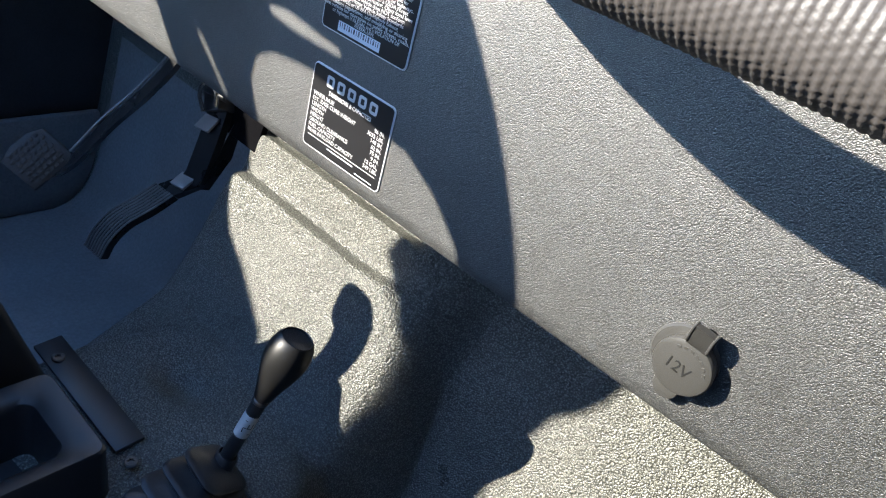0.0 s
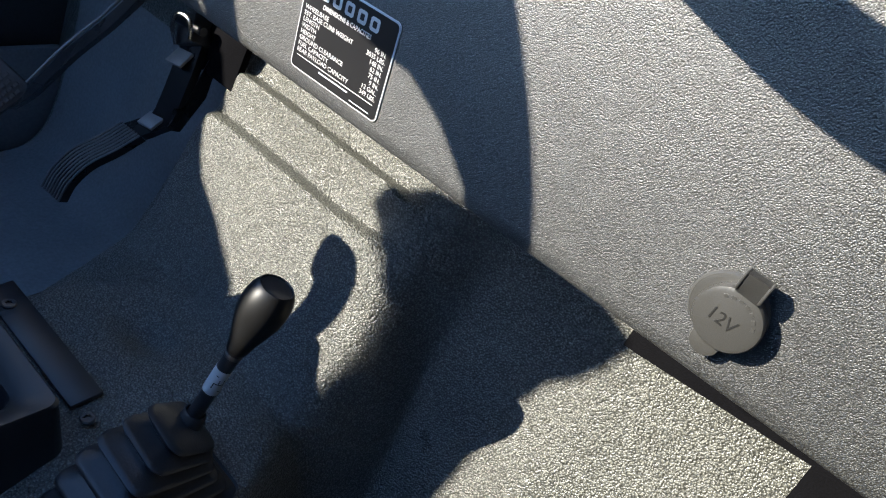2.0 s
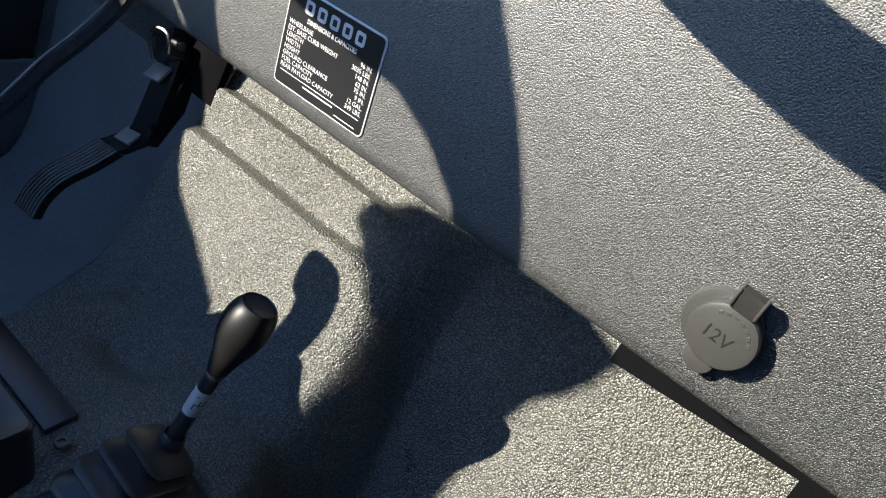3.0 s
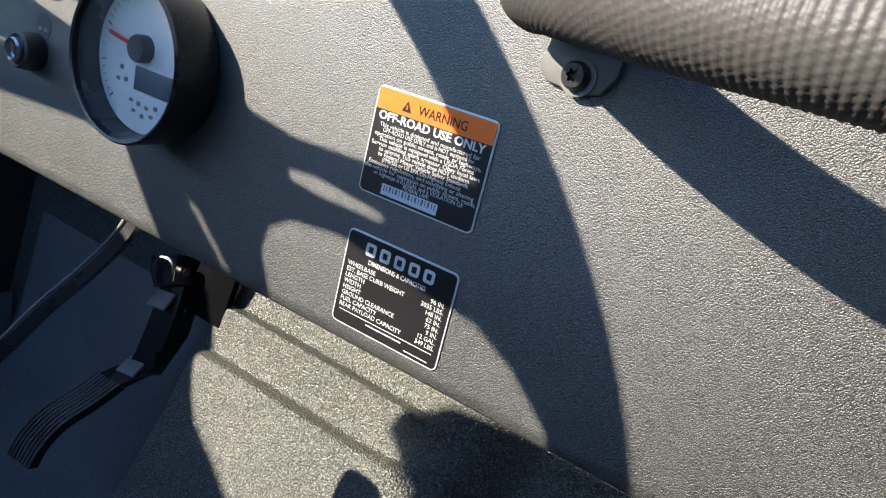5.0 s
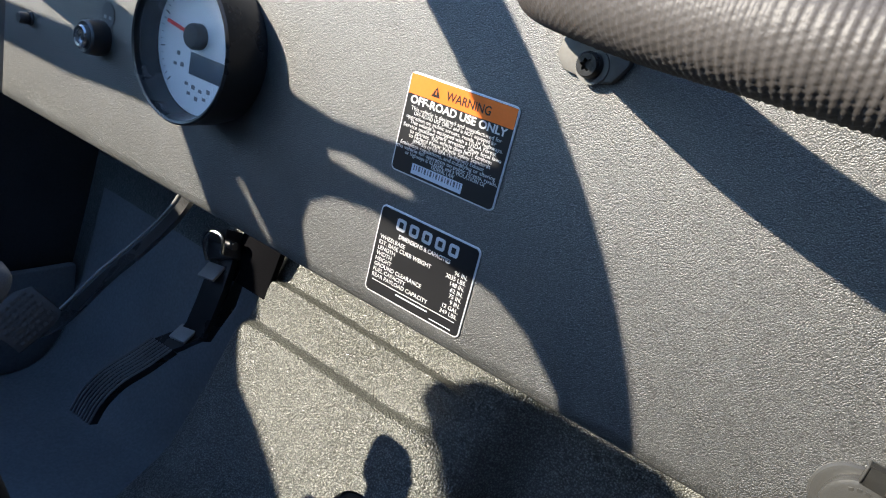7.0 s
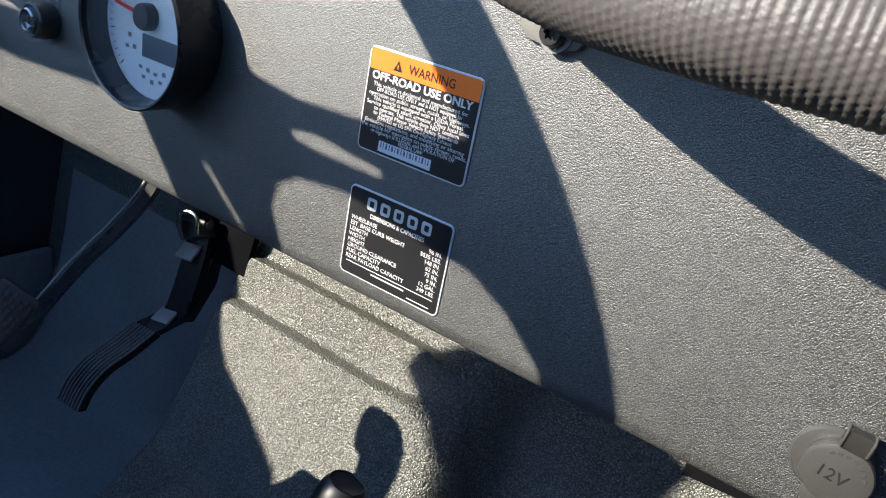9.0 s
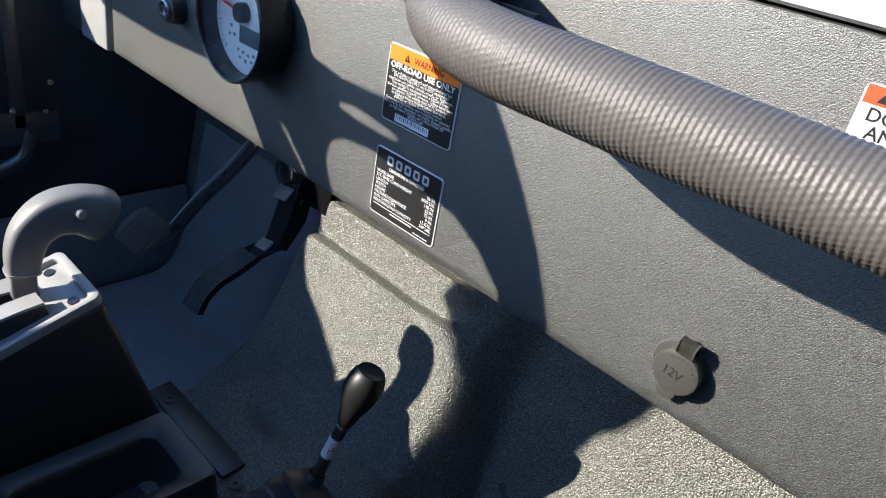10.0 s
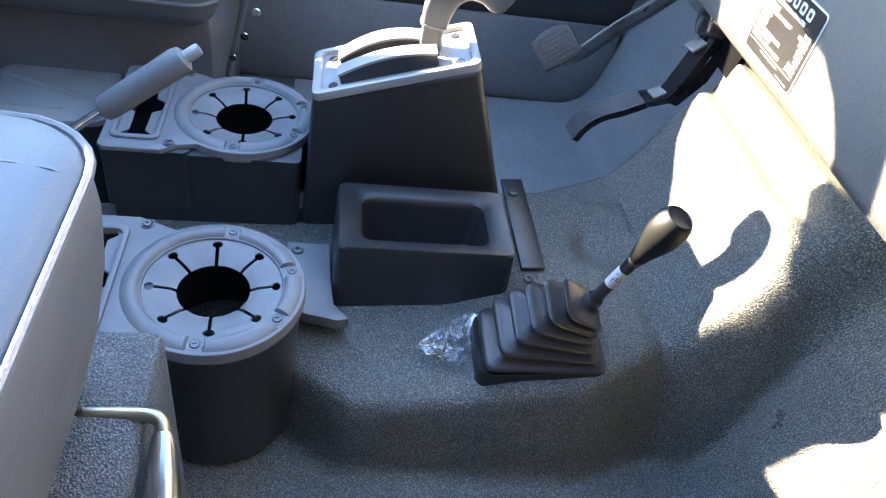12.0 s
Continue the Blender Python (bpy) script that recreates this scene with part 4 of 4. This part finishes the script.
# ---- transfer case lever ----
def build_lever():
    t = thing("transfer_lever", "black four-wheel-drive lever with a rubber bellows on the hump", "gear lever", pose(0, 0, 0))
    base_c, top_c = Vector((0.034, -0.096, 0.136)), Vector((0.022, -0.052, 0.196))
    steps = 6
    bm = bmesh.new()
    loops = []

    def ring(c, w, h, r, turn):
        m = Matrix.Translation(c) @ turn
        return [bm.verts.new(m @ Vector((x, y, 0))) for x, y in round_rect(w, h, r, 4)]

    base_turn, top_turn = pose(0, 0, 0, 4, 4, 0), pose(0, 0, 0, -38, 16, 0)
    loops.append(ring(base_c + Vector((0, 0, -0.022)), 0.080, 0.142, 0.012, base_turn))
    loops.append(ring(base_c + Vector((0, 0, 0.004)), 0.080, 0.142, 0.012, base_turn))
    q0, q1 = base_turn.to_quaternion(), top_turn.to_quaternion()
    for k in range(steps):
        for sub, grow in ((0.04, -0.008), (0.38, 0.0105), (0.46, 0.0130), (0.60, 0.0130), (0.68, 0.0095), (0.97, -0.008)):
            f = (k + sub) / steps
            c = base_c.lerp(top_c, f) + Vector((0, -0.010 * math.sin(math.pi * f), 0.012 * math.sin(math.pi * f)))
            w = 0.074 + (0.034 - 0.074) * f + grow
            h = 0.134 + (0.040 - 0.134) * f ** 0.8 + grow
            loops.append(ring(c, w, h, min(0.012, 0.3 * w), q0.slerp(q1, f).to_matrix().to_4x4()))
    for p, q in zip(loops, loops[1:]):
        for i in range(len(p)):
            j = (i + 1) % len(p)
            bm.faces.new((p[i], p[j], q[j], q[i]))
    bm.faces.new(loops[-1])
    part("bellows", bm, RUBBER, t, "pleated rubber bellows", angle=50)
    way = Vector((0.0255, 0.0395, 0.154)).normalized()
    foot = Vector((0.0185, -0.0500, 0.1885))
    turn = way.to_track_quat("Z", "Y").to_matrix().to_4x4()
    turn.translation = foot
    turn = turn @ Matrix.Diagonal((1.0, 1.0, 1.055, 1.0))
    part("boot_neck", moved(lathe([(0.0115, -0.004), (0.0100, 0.014), (0.0085, 0.016), (0.0085, 0.004)], 28), turn), RUBBER, t)
    part("shaft", moved(lathe([(0.0068, -0.01), (0.0068, 0.105), (0.0060, 0.106)], 24), turn), BLACK, t, "black steel shaft")
    band = part("shift_label", moved(lathe([(0.0070, 0.042), (0.0071, 0.043), (0.0071, 0.066), (0.0070, 0.067)], 32), turn), LABELWHITE, t, "white shift pattern label")
    # shift pattern: thin strokes bent round the label
    for a0, a1, h0, h1 in ((-30, 30, 0.0540, 0.0548), (-32, -26, 0.0490, 0.0548), (26, 32, 0.0540, 0.0600), (-4, 2, 0.0540, 0.0590), (-40, -20, 0.0615, 0.0623), (18, 44, 0.0470, 0.0478)):
        bm = bmesh.new()
        arc = [radians(a) + math.pi for a in np.linspace(a0, a1, 7)]
        lo = [bm.verts.new((0.00725 * math.cos(a), 0.00725 * math.sin(a), h0)) for a in arc]
        hi = [bm.verts.new((0.00725 * math.cos(a), 0.00725 * math.sin(a), h1)) for a in arc]
        for i in range(6):
            bm.faces.new((lo[i], lo[i + 1], hi[i + 1], hi[i]))
        part("stroke", moved(bm, turn), LABELBLACK, band)
    part("ring", moved(lathe([(0.0072, 0.080), (0.0078, 0.081), (0.0078, 0.083), (0.0072, 0.084)], 28), turn), DARKSTEEL, t)
    part("knob", moved(lathe([(0.0080, 0.086), (0.0092, 0.088), (0.0104, 0.095), (0.0130, 0.104), (0.0163, 0.114), (0.0188, 0.124), (0.0196, 0.132), (0.0192, 0.139), (0.0176, 0.1455), (0.0152, 0.1500), (0.0142, 0.1512), (0.0138, 0.1516), (0.0134, 0.1512), (0.0131, 0.1502)], 40), turn), KNOB, t, "glossy pear-shaped knob")
    part("knob_badge", moved(lathe([(0.0131, 0.1500), (0.0126, 0.1506), (0, 0.1510)], 36), turn), BLACK, t)
    return t


build_lever()


# ---- bag of clear film ----
def build_bag():
    b = thing("plastic_bag", "crumpled small clear plastic bag on the hump", "plastic bag", pose(0.016, -0.186, 0.116, 0, 0, -40) @ Matrix.Scale(0.78, 4))
    n = 18
    for layer in range(2):
        bm = bmesh.new()
        grid = []
        for i in range(n + 1):
            row = []
            for j in range(n + 1):
                u, v = i / n * 2 - 1, j / n * 2 - 1
                x, y = 0.042 * u * (1 - 0.25 * v), 0.038 * v * (0.75 + 0.25 * u)
                z = 0.004 + 0.020 * (1 - abs(u)) * (1 - abs(v)) * (1 - 0.6 * layer)
                z += 0.012 * noise.noise(Vector((u * 3.1, v * 3.1, layer * 7.0))) + 0.006 * abs(noise.noise(Vector((u * 7, v * 7, 3 + layer))))
                row.append(bm.verts.new((x + 0.004 * noise.noise(Vector((u * 4, v * 4, 11))), y + 0.004 * noise.noise(Vector((u * 4, v * 4, 17))), max(0.0005, z))))
            grid.append(row)
        for p, q in zip(grid, grid[1:]):
            for k in range(n):
                bm.faces.new((p[k], p[k + 1], q[k + 1], q[k]))
        part("film", bm, FILM, b, angle=25)
    part("folded_corner", box((0.022, 0.018, 0.003), (-0.040, 0.004, 0.016), 0.001, turn=pose(0, 0, 0, 20, 30, 15)), FILM, b)


build_bag()


# ---- pedals ----
def build_gas_pedal():
    p = thing("accelerator_pedal", "black accelerator pedal with a ribbed curved pad", "pedal", pose(0, 0, 0))
    web = [(-0.330, 0.124, 0.250), (-0.318, 0.134, 0.262), (-0.312, 0.150, 0.300), (-0.315, 0.172, 0.345), (-0.320, 0.190, 0.350), (-0.318, 0.175, 0.290), (-0.324, 0.150, 0.245)]
    bm = bmesh.new()
    bm.faces.new([bm.verts.new(q) for q in web])
    bmesh.ops.solidify(bm, geom=bm.faces[:], thickness=0.004)
    part("web_plate", bm, PEDAL, p)
    part("bracket", box((0.036, 0.026, 0.034), (-0.345, 0.168, 0.360), 0.003, turn=pose(0, 0, 0, -20, -30, 0)), DARKSTEEL, p, "steel pivot bracket")
    part("spring_hook", sweep(smooth_path([(-0.346, 0.146, 0.346), (-0.353, 0.144, 0.364), (-0.348, 0.145, 0.380), (-0.334, 0.147, 0.384), (-0.326, 0.148, 0.378), (-0.326, 0.149, 0.362)], 5), 0.0024, 10), STEEL, p, "bent steel spring hook")
    # two small pale grey facets on the black arm
    for c, tilt in (((-0.337, 0.147, 0.334), 36), ((-0.343, 0.124, 0.254), 28)):
        part("pale_facet", box((0.026, 0.022, 0.004), c, 0.0008, turn=pose(0, 0, 0, tilt, -8, 4)), GREY, p, "small pale grey facet of the arm")
    part("mounting_plate", box((0.066, 0.010, 0.125), (-0.298, 0.186, 0.385), 0.002, turn=pose(0, 0, 0, -14, 0, 0)), MATTBLACK, p, "dull black mounting plate")
    part("pivot", sweep([(-0.372, 0.160, 0.366), (-0.318, 0.160, 0.372)], 0.005, 14), DARKSTEEL, p, "bare pivot pin")
    # pad: a curved ribbed plate
    pad = smooth_path([(-0.397, 0.036, 0.138), (-0.392, 0.046, 0.166), (-0.384, 0.064, 0.192), (-0.374, 0.090, 0.212), (-0.364, 0.112, 0.233)], 6)
    across = Vector((1, 0.06, 0.02)).normalized()
    ups = []
    for i in range(len(pad)):
        way = (pad[min(i + 1, len(pad) - 1)] - pad[max(i - 1, 0)]).normalized()
        n = across.cross(way).normalized()
        ups.append(n if n.z > 0 else -n)
    bm = bmesh.new()
    rows = [[bm.verts.new(c + 0.020 * s * across + h * n) for s, h in ((-1, 0), (1, 0), (1, -0.010), (-1, -0.010))] for c, n in zip(pad, ups)]
    for a, b in zip(rows, rows[1:]):
        for i in range(4):
            bm.faces.new((a[i], a[(i + 1) % 4], b[(i + 1) % 4], b[i]))
    bm.faces.new(rows[0])
    bm.faces.new(rows[-1])
    part("pad", bm, PEDAL, p, "curved rubber pad")
    arm = smooth_path([(-0.364, 0.113, 0.232), (-0.352, 0.122, 0.243), (-0.336, 0.130, 0.258), (-0.331, 0.135, 0.280), (-0.330, 0.144, 0.312), (-0.335, 0.156, 0.340), (-0.342, 0.166, 0.360)], 5)
    bm = bmesh.new()
    rows = []
    for i, c in enumerate(arm):
        way = (arm[min(i + 1, len(arm) - 1)] - arm[max(i - 1, 0)]).normalized()
        n = across.cross(way).normalized()
        rows.append([bm.verts.new(c + 0.0165 * s * across + h * n) for s, h in ((-1, 0), (1, 0), (1, -0.011), (-1, -0.011))])
    for a, b in zip(rows, rows[1:]):
        for i in range(4):
            bm.faces.new((a[i], a[(i + 1) % 4], b[(i + 1) % 4], b[i]))
    bm.faces.new(rows[0])
    bm.faces.new(rows[-1])
    part("arm", bm, PEDAL, p, "bent black arm")
    for k in range(8):
        s = -0.9 + 1.8 * k / 7
        part("rib", sweep([c + 0.020 * s * across + 0.0008 * n for c, n in zip(pad, ups)], 0.0015, 6), DARK, p)


build_gas_pedal()


def build_brake_pedal():
    p = thing("brake_pedal", "black brake pedal with a studded rubber pad", "pedal", pose(0, 0, 0))
    u = Vector((0.005, 0.040, 0.0375)).normalized()
    v = Vector((-0.033, -0.0185, 0.032))
    v = (v - u * v.dot(u)).normalized()
    n = u.cross(v)
    if n.z < 0:
        u, n = -u, -n
    m = Matrix((u, v, n)).transposed().to_4x4()
    m.translation = (-0.4625, -0.002, 0.2485)
    part("pad", moved(prism([(-0.030, -0.027), (0.026, -0.030), (0.033, -0.022), (0.031, 0.020), (0.014, 0.028), (-0.012, 0.029), (-0.033, 0.022)], 0.012, 0.003), m), GRIP, p, "worn rubber pad")
    bm = bmesh.new()
    for i in range(-3, 4):
        for j in range(-3, 4):
            x, y = 0.0078 * i + (0.0039 if j % 2 else 0), 0.0070 * j - 0.001
            if abs(x) < 0.027:
                join(bm, box((0.0056, 0.0042, 0.0018), (x, y, 0.0008), 0.0005, 1))
    tagged(part("pad_studs", moved(bm, m), GRIP, p), kind="stuff")
    arm = smooth_path([(-0.455, 0.016, 0.228), (-0.442, 0.036, 0.250), (-0.420, 0.068, 0.304), (-0.395, 0.098, 0.352), (-0.375, 0.122, 0.398), (-0.365, 0.135, 0.44)], 6)
    part("arm", sweep(arm, 0.0125, 4, 0.62), PEDAL, p, "black steel arm", angle=30)
    # grey strip paints the highlight along the arm's upper edge
    edge = [q + Vector((-0.0085, -0.0055, 0.0050)) for q in arm]
    part("arm_highlight", sweep(edge, 0.0018, 8), GREY, p, "pale strip as a painted highlight on the upper edge")


build_brake_pedal()


# ---- hand brake ----
def build_hand_brake():
    h = thing("hand_brake", "grey-gripped hand brake lever between the seats", "hand brake", pose(0, 0, 0))
    a, b = Vector((-0.055, -0.640, 0.262)), Vector((-0.1015, -0.462, 0.3865))
    d = (b - a)
    part("lever", sweep([a + d * t for t in (-0.5, 0.0, 0.3, 0.55)], 0.0058, 16, 0.7), STEEL, h, "bare steel lever")
    pts = [a + d * t for t in (0.50, 0.51, 0.53, 0.65, 0.82, 0.89, 0.92, 0.93)]
    part("grip", sweep(pts, [0.009, 0.0118, 0.0127, 0.0130, 0.0134, 0.0138, 0.0122, 0.0085], 28), GRIPGREY, h, "moulded grey grip")
    pts = [a + d * t for t in (0.90, 0.985, 0.998, 1.0)]
    part("button", sweep(pts, [0.0062, 0.0062, 0.0054, 0.0030], 24), GREY, h, "pale push button")


build_hand_brake()


# ---- seats ----
def cushion(w, l, h, r):
    """A soft block: rounded edges and a slightly crowned top, standing on z = 0."""
    bm = bmesh.new()
    bmesh.ops.create_cube(bm, size=1)
    bmesh.ops.scale(bm, vec=(w, l, h), verts=bm.verts)
    bmesh.ops.translate(bm, vec=(0, 0, h / 2), verts=bm.verts)
    bmesh.ops.bevel(bm, geom=bm.edges[:], offset=r, segments=6, profile=0.5, affect="EDGES")
    bmesh.ops.subdivide_edges(bm, edges=[e for e in bm.edges if e.calc_length() > 0.08], cuts=6, use_grid_fill=True)
    for v in bm.verts:
        if v.co.z > 0.6 * h:
            v.co.z += 0.012 * math.cos(v.co.x / w * math.pi) * math.cos(v.co.y / l * math.pi)
    return bm


def build_passenger_seat():
    s = thing("passenger_seat", "light grey vinyl seat cushion with piped seams", "seat", pose(0.450, -0.735, 0.345))
    # cushion: stacked outlines, widest below the piping, drawn in towards the bottom
    levels = [(0.452, 0.468, 0.012, 0.03), (0.462, 0.506, 0.0, 0.035), (0.474, 0.536, 0.05, 0.04), (0.482, 0.558, 0.10, 0.045), (0.484, 0.565, 0.14, 0.045), (0.480, 0.562, 0.165, 0.045), (0.472, 0.554, 0.1705, 0.043), (0.440, 0.522, 0.175, 0.04), (0.37, 0.45, 0.179, 0.04), (0.22, 0.30, 0.181, 0.03), (0.06, 0.14, 0.182, 0.02)]
    bm = bmesh.new()
    loops = [[bm.verts.new((x, y, z)) for x, y in round_rect(w, l, r, 6)] for w, l, z, r in levels]
    for p, q in zip(loops, loops[1:]):
        for i in range(len(p)):
            j = (i + 1) % len(p)
            bm.faces.new((p[i], p[j], q[j], q[i]))
    bm.faces.new(loops[-1])
    part("cushion", bm, VINYL, s, angle=60)
    line = [(x, y, 0.1665) for x, y in round_rect(0.482, 0.564, 0.045, 6)]
    part("piping", sweep(line + line[:1], 0.0026, 8, caps=False), VINYL, s, "piped seam")
    part("stitch_seam", sweep([(-0.193, y, z) for y, z in ((0.280, 0.1660), (0.268, 0.1725), (0.25, 0.1752), (0.10, 0.1770), (-0.10, 0.1770))], 0.0011, 6), GRIPGREY, s, "stitched cross seam")
    part("seat_box", box((0.50, 0.545, 0.332), (-0.008, 0.0175, -0.179), 0.010), CARPET, s, "dark grain-coated box")
    # unseen seat back, added for its shade and made tall to block sky
    part("backrest", moved(cushion(0.46, 0.11, 0.70, 0.045), pose(0.0, -0.235, 0.12)), VINYL, s)
    part("rail", box((0.03, 0.46, 0.016), (-0.165, -0.005, -0.005), 0.003), DARKSTEEL, s)
    lv = thing("seat_lever", "bent steel seat lever with ribbed chrome grip", "seat lever", pose(0, 0, 0))
    rod = smooth_path([(0.262, -0.520, 0.327), (0.262, -0.46, 0.330), (0.264, -0.440, 0.331), (0.270, -0.434, 0.328), (0.290, -0.430, 0.315), (0.32, -0.428, 0.297)], 6)
    part("rod", sweep(rod, 0.0048, 14), ZINC, lv, "pale yellow zinc rod")
    a, b = Vector((0.272, -0.4335, 0.327)), Vector((0.352, -0.4265, 0.276))
    along = (0.0, 0.03, 0.12, 0.30, 0.55, 0.85, 0.97, 1.0)
    grip = part("grip", sweep([a.lerp(b, f) for f in along], [0.0052, 0.0066, 0.0085, 0.0112, 0.0122, 0.0125, 0.0115, 0.008], 24), STEEL, lv, "chrome grip")
    axis = (b - a).normalized()
    u = axis.cross(Vector((0, 0, 1))).normalized()
    for k in range(10):
        q = 2 * math.pi * k / 10
        off = 0.0121 * (math.cos(q) * u + math.sin(q) * axis.cross(u))
        part("rib", sweep([a.lerp(b, f) + off for f in (0.50, 0.54, 0.90, 0.94)], [0.0004, 0.0013, 0.0013, 0.0004], 6), STEEL, grip)
    part("bracket", box((0.002, 0.014, 0.022), (0.243, -0.492, 0.326), 0.0006), BRASS, lv, "zinc-plated bracket")


build_passenger_seat()


def build_driver_seat():
    s = thing("driver_seat", "light grey vinyl driver seat with an unseen back plate cut to cast shadows", "seat", pose(-0.58, -0.80, 0.0))
    part("cushion", moved(cushion(0.40, 0.47, 0.155, 0.04), Matrix.Translation((0.02, 0.08, 0.258))), VINYL, s)
    line = [(x + 0.02, y + 0.08, 0.30) for x, y in round_rect(0.403, 0.473, 0.04, 6)]
    part("seam", sweep(line + line[:1], 0.003, 8, caps=False), VINYL, s, "piped seam")
    # unseen back, its outline fitted to the shadows on hump and toe board
    shape = [(-0.478, 0.40), (-0.471, 0.617), (-0.475, 0.665), (-0.482, 0.720), (-0.485, 0.770), (-0.480, 0.820), (-0.465, 0.842), (-0.455, 0.872), (-0.454, 0.888), (-0.449, 0.905), (-0.50, 0.925), (-0.60, 0.925), (-0.66, 0.915), (-0.677, 0.893), (-0.683, 0.863), (-0.657, 0.841), (-0.624, 0.825), (-0.589, 0.781), (-0.568, 0.717), (-0.560, 0.67), (-0.550, 0.635), (-0.545, 0.600), (-0.545, 0.555), (-0.545, 0.40)]
    part("backrest", moved(prism([(x + 0.58, z) for x, z in shape], 0.012, 0.003), pose(0, -0.0, 0) @ FACE), VINYL, s)
    part("seat_box", box((0.33, 0.46, 0.256), (0, 0.07, 0.128), 0.012), GRIPGREY, s, "grey seat box")
    part("front_rail", sweep([(0.13, 0.341, 0.275), (0.13, 0.315, 0.155), (0.13, 0.312, 0.02)], 0.005, 10), GRIPGREY, s, "pale upright rail")
    for y, z in ((0.356, 0.258), (0.339, 0.220), (0.322, 0.185)):
        part("bolt", moved(screw_head(0.006, 0.004), pose(0.132, y, z, 0, 90, 0)), STEEL, s)


build_driver_seat()


def build_low_sun_blocker():
    b = thing("low_sun_blocker", "unseen grey plate added behind the seats to shade the console", "bench", pose(-0.145, -0.80, 0.06))
    # added plate, out of view, keeps the sun off console, cup holders and seat
    shape = [(-0.335, 0.0), (0.335, 0.0), (0.335, 0.62), (0.315, 0.64), (-0.12, 0.64), (-0.245, 0.590), (-0.285, 0.567), (-0.335, 0.557)]
    part("backrest", moved(prism(shape, 0.012, 0.003), FACE), VINYL, b)


build_low_sun_blocker()


# ---- driver's side: tube and bracket on the side panel ----
def build_side_tube():
    t = thing("side_tube", "dark tube along the driver side panel", "tube", pose(0, 0, 0))
    line = smooth_path([(-0.715, -0.55, 0.252), (-0.715, -0.30, 0.252), (-0.712, -0.15, 0.254), (-0.700, -0.08, 0.277), (-0.70, -0.06, 0.322)], 6)
    part("tube", sweep(line, 0.012, 16), DARKSTEEL, t)
    for y in (-0.48, -0.25):
        part("clamp", box((0.036, 0.018, 0.030), (-0.724, y, 0.252), 0.003), BLACK, t)
    b = thing("side_bracket", "black steel bracket with small bolts on the side panel", "bracket", pose(0, 0, 0))
    part("plate", box((0.012, 0.11, 0.05), (-0.70, -0.075, 0.327), 0.003), DARKSTEEL, b)
    part("rail", box((0.012, 0.02, 0.25), (-0.70, -0.075, 0.452), 0.003), DARKSTEEL, b)
    for y, z in ((-0.085, 0.357), (-0.040, 0.352), (-0.030, 0.397)):
        part("bolt", moved(screw_head(0.005, 0.004), pose(-0.694, y, z, 0, 90, 0)), STEEL, b)


build_side_tube()


def build_embossed_panel():
    p = thing("embossed_panel", "grey embossed plastic panel on a low box beside the driver seat", "panel", pose(-0.355, -0.700, 0.0, 0, 0, 5))
    part("body", box((0.125, 0.145, 0.152), (0, 0, 0.076), 0.006), BLACK, p)
    part("lid", moved(prism(round_rect(0.135, 0.155, 0.022, 6), 0.008, 0.002), Matrix.Translation((0, 0, 0.160))), GREY, p, "grey embossed lid")
    for a, b in (((-0.045, -0.06), (0.015, 0.055)), ((-0.03, -0.06), (0.02, 0.05)), ((0.035, -0.055), (0.040, 0.02)), ((-0.05, 0.02), (-0.03, 0.06))):
        part("ridge", sweep([(*a, 0.160), (*b, 0.160)], 0.0014, 6), GREY, p)


build_embossed_panel()
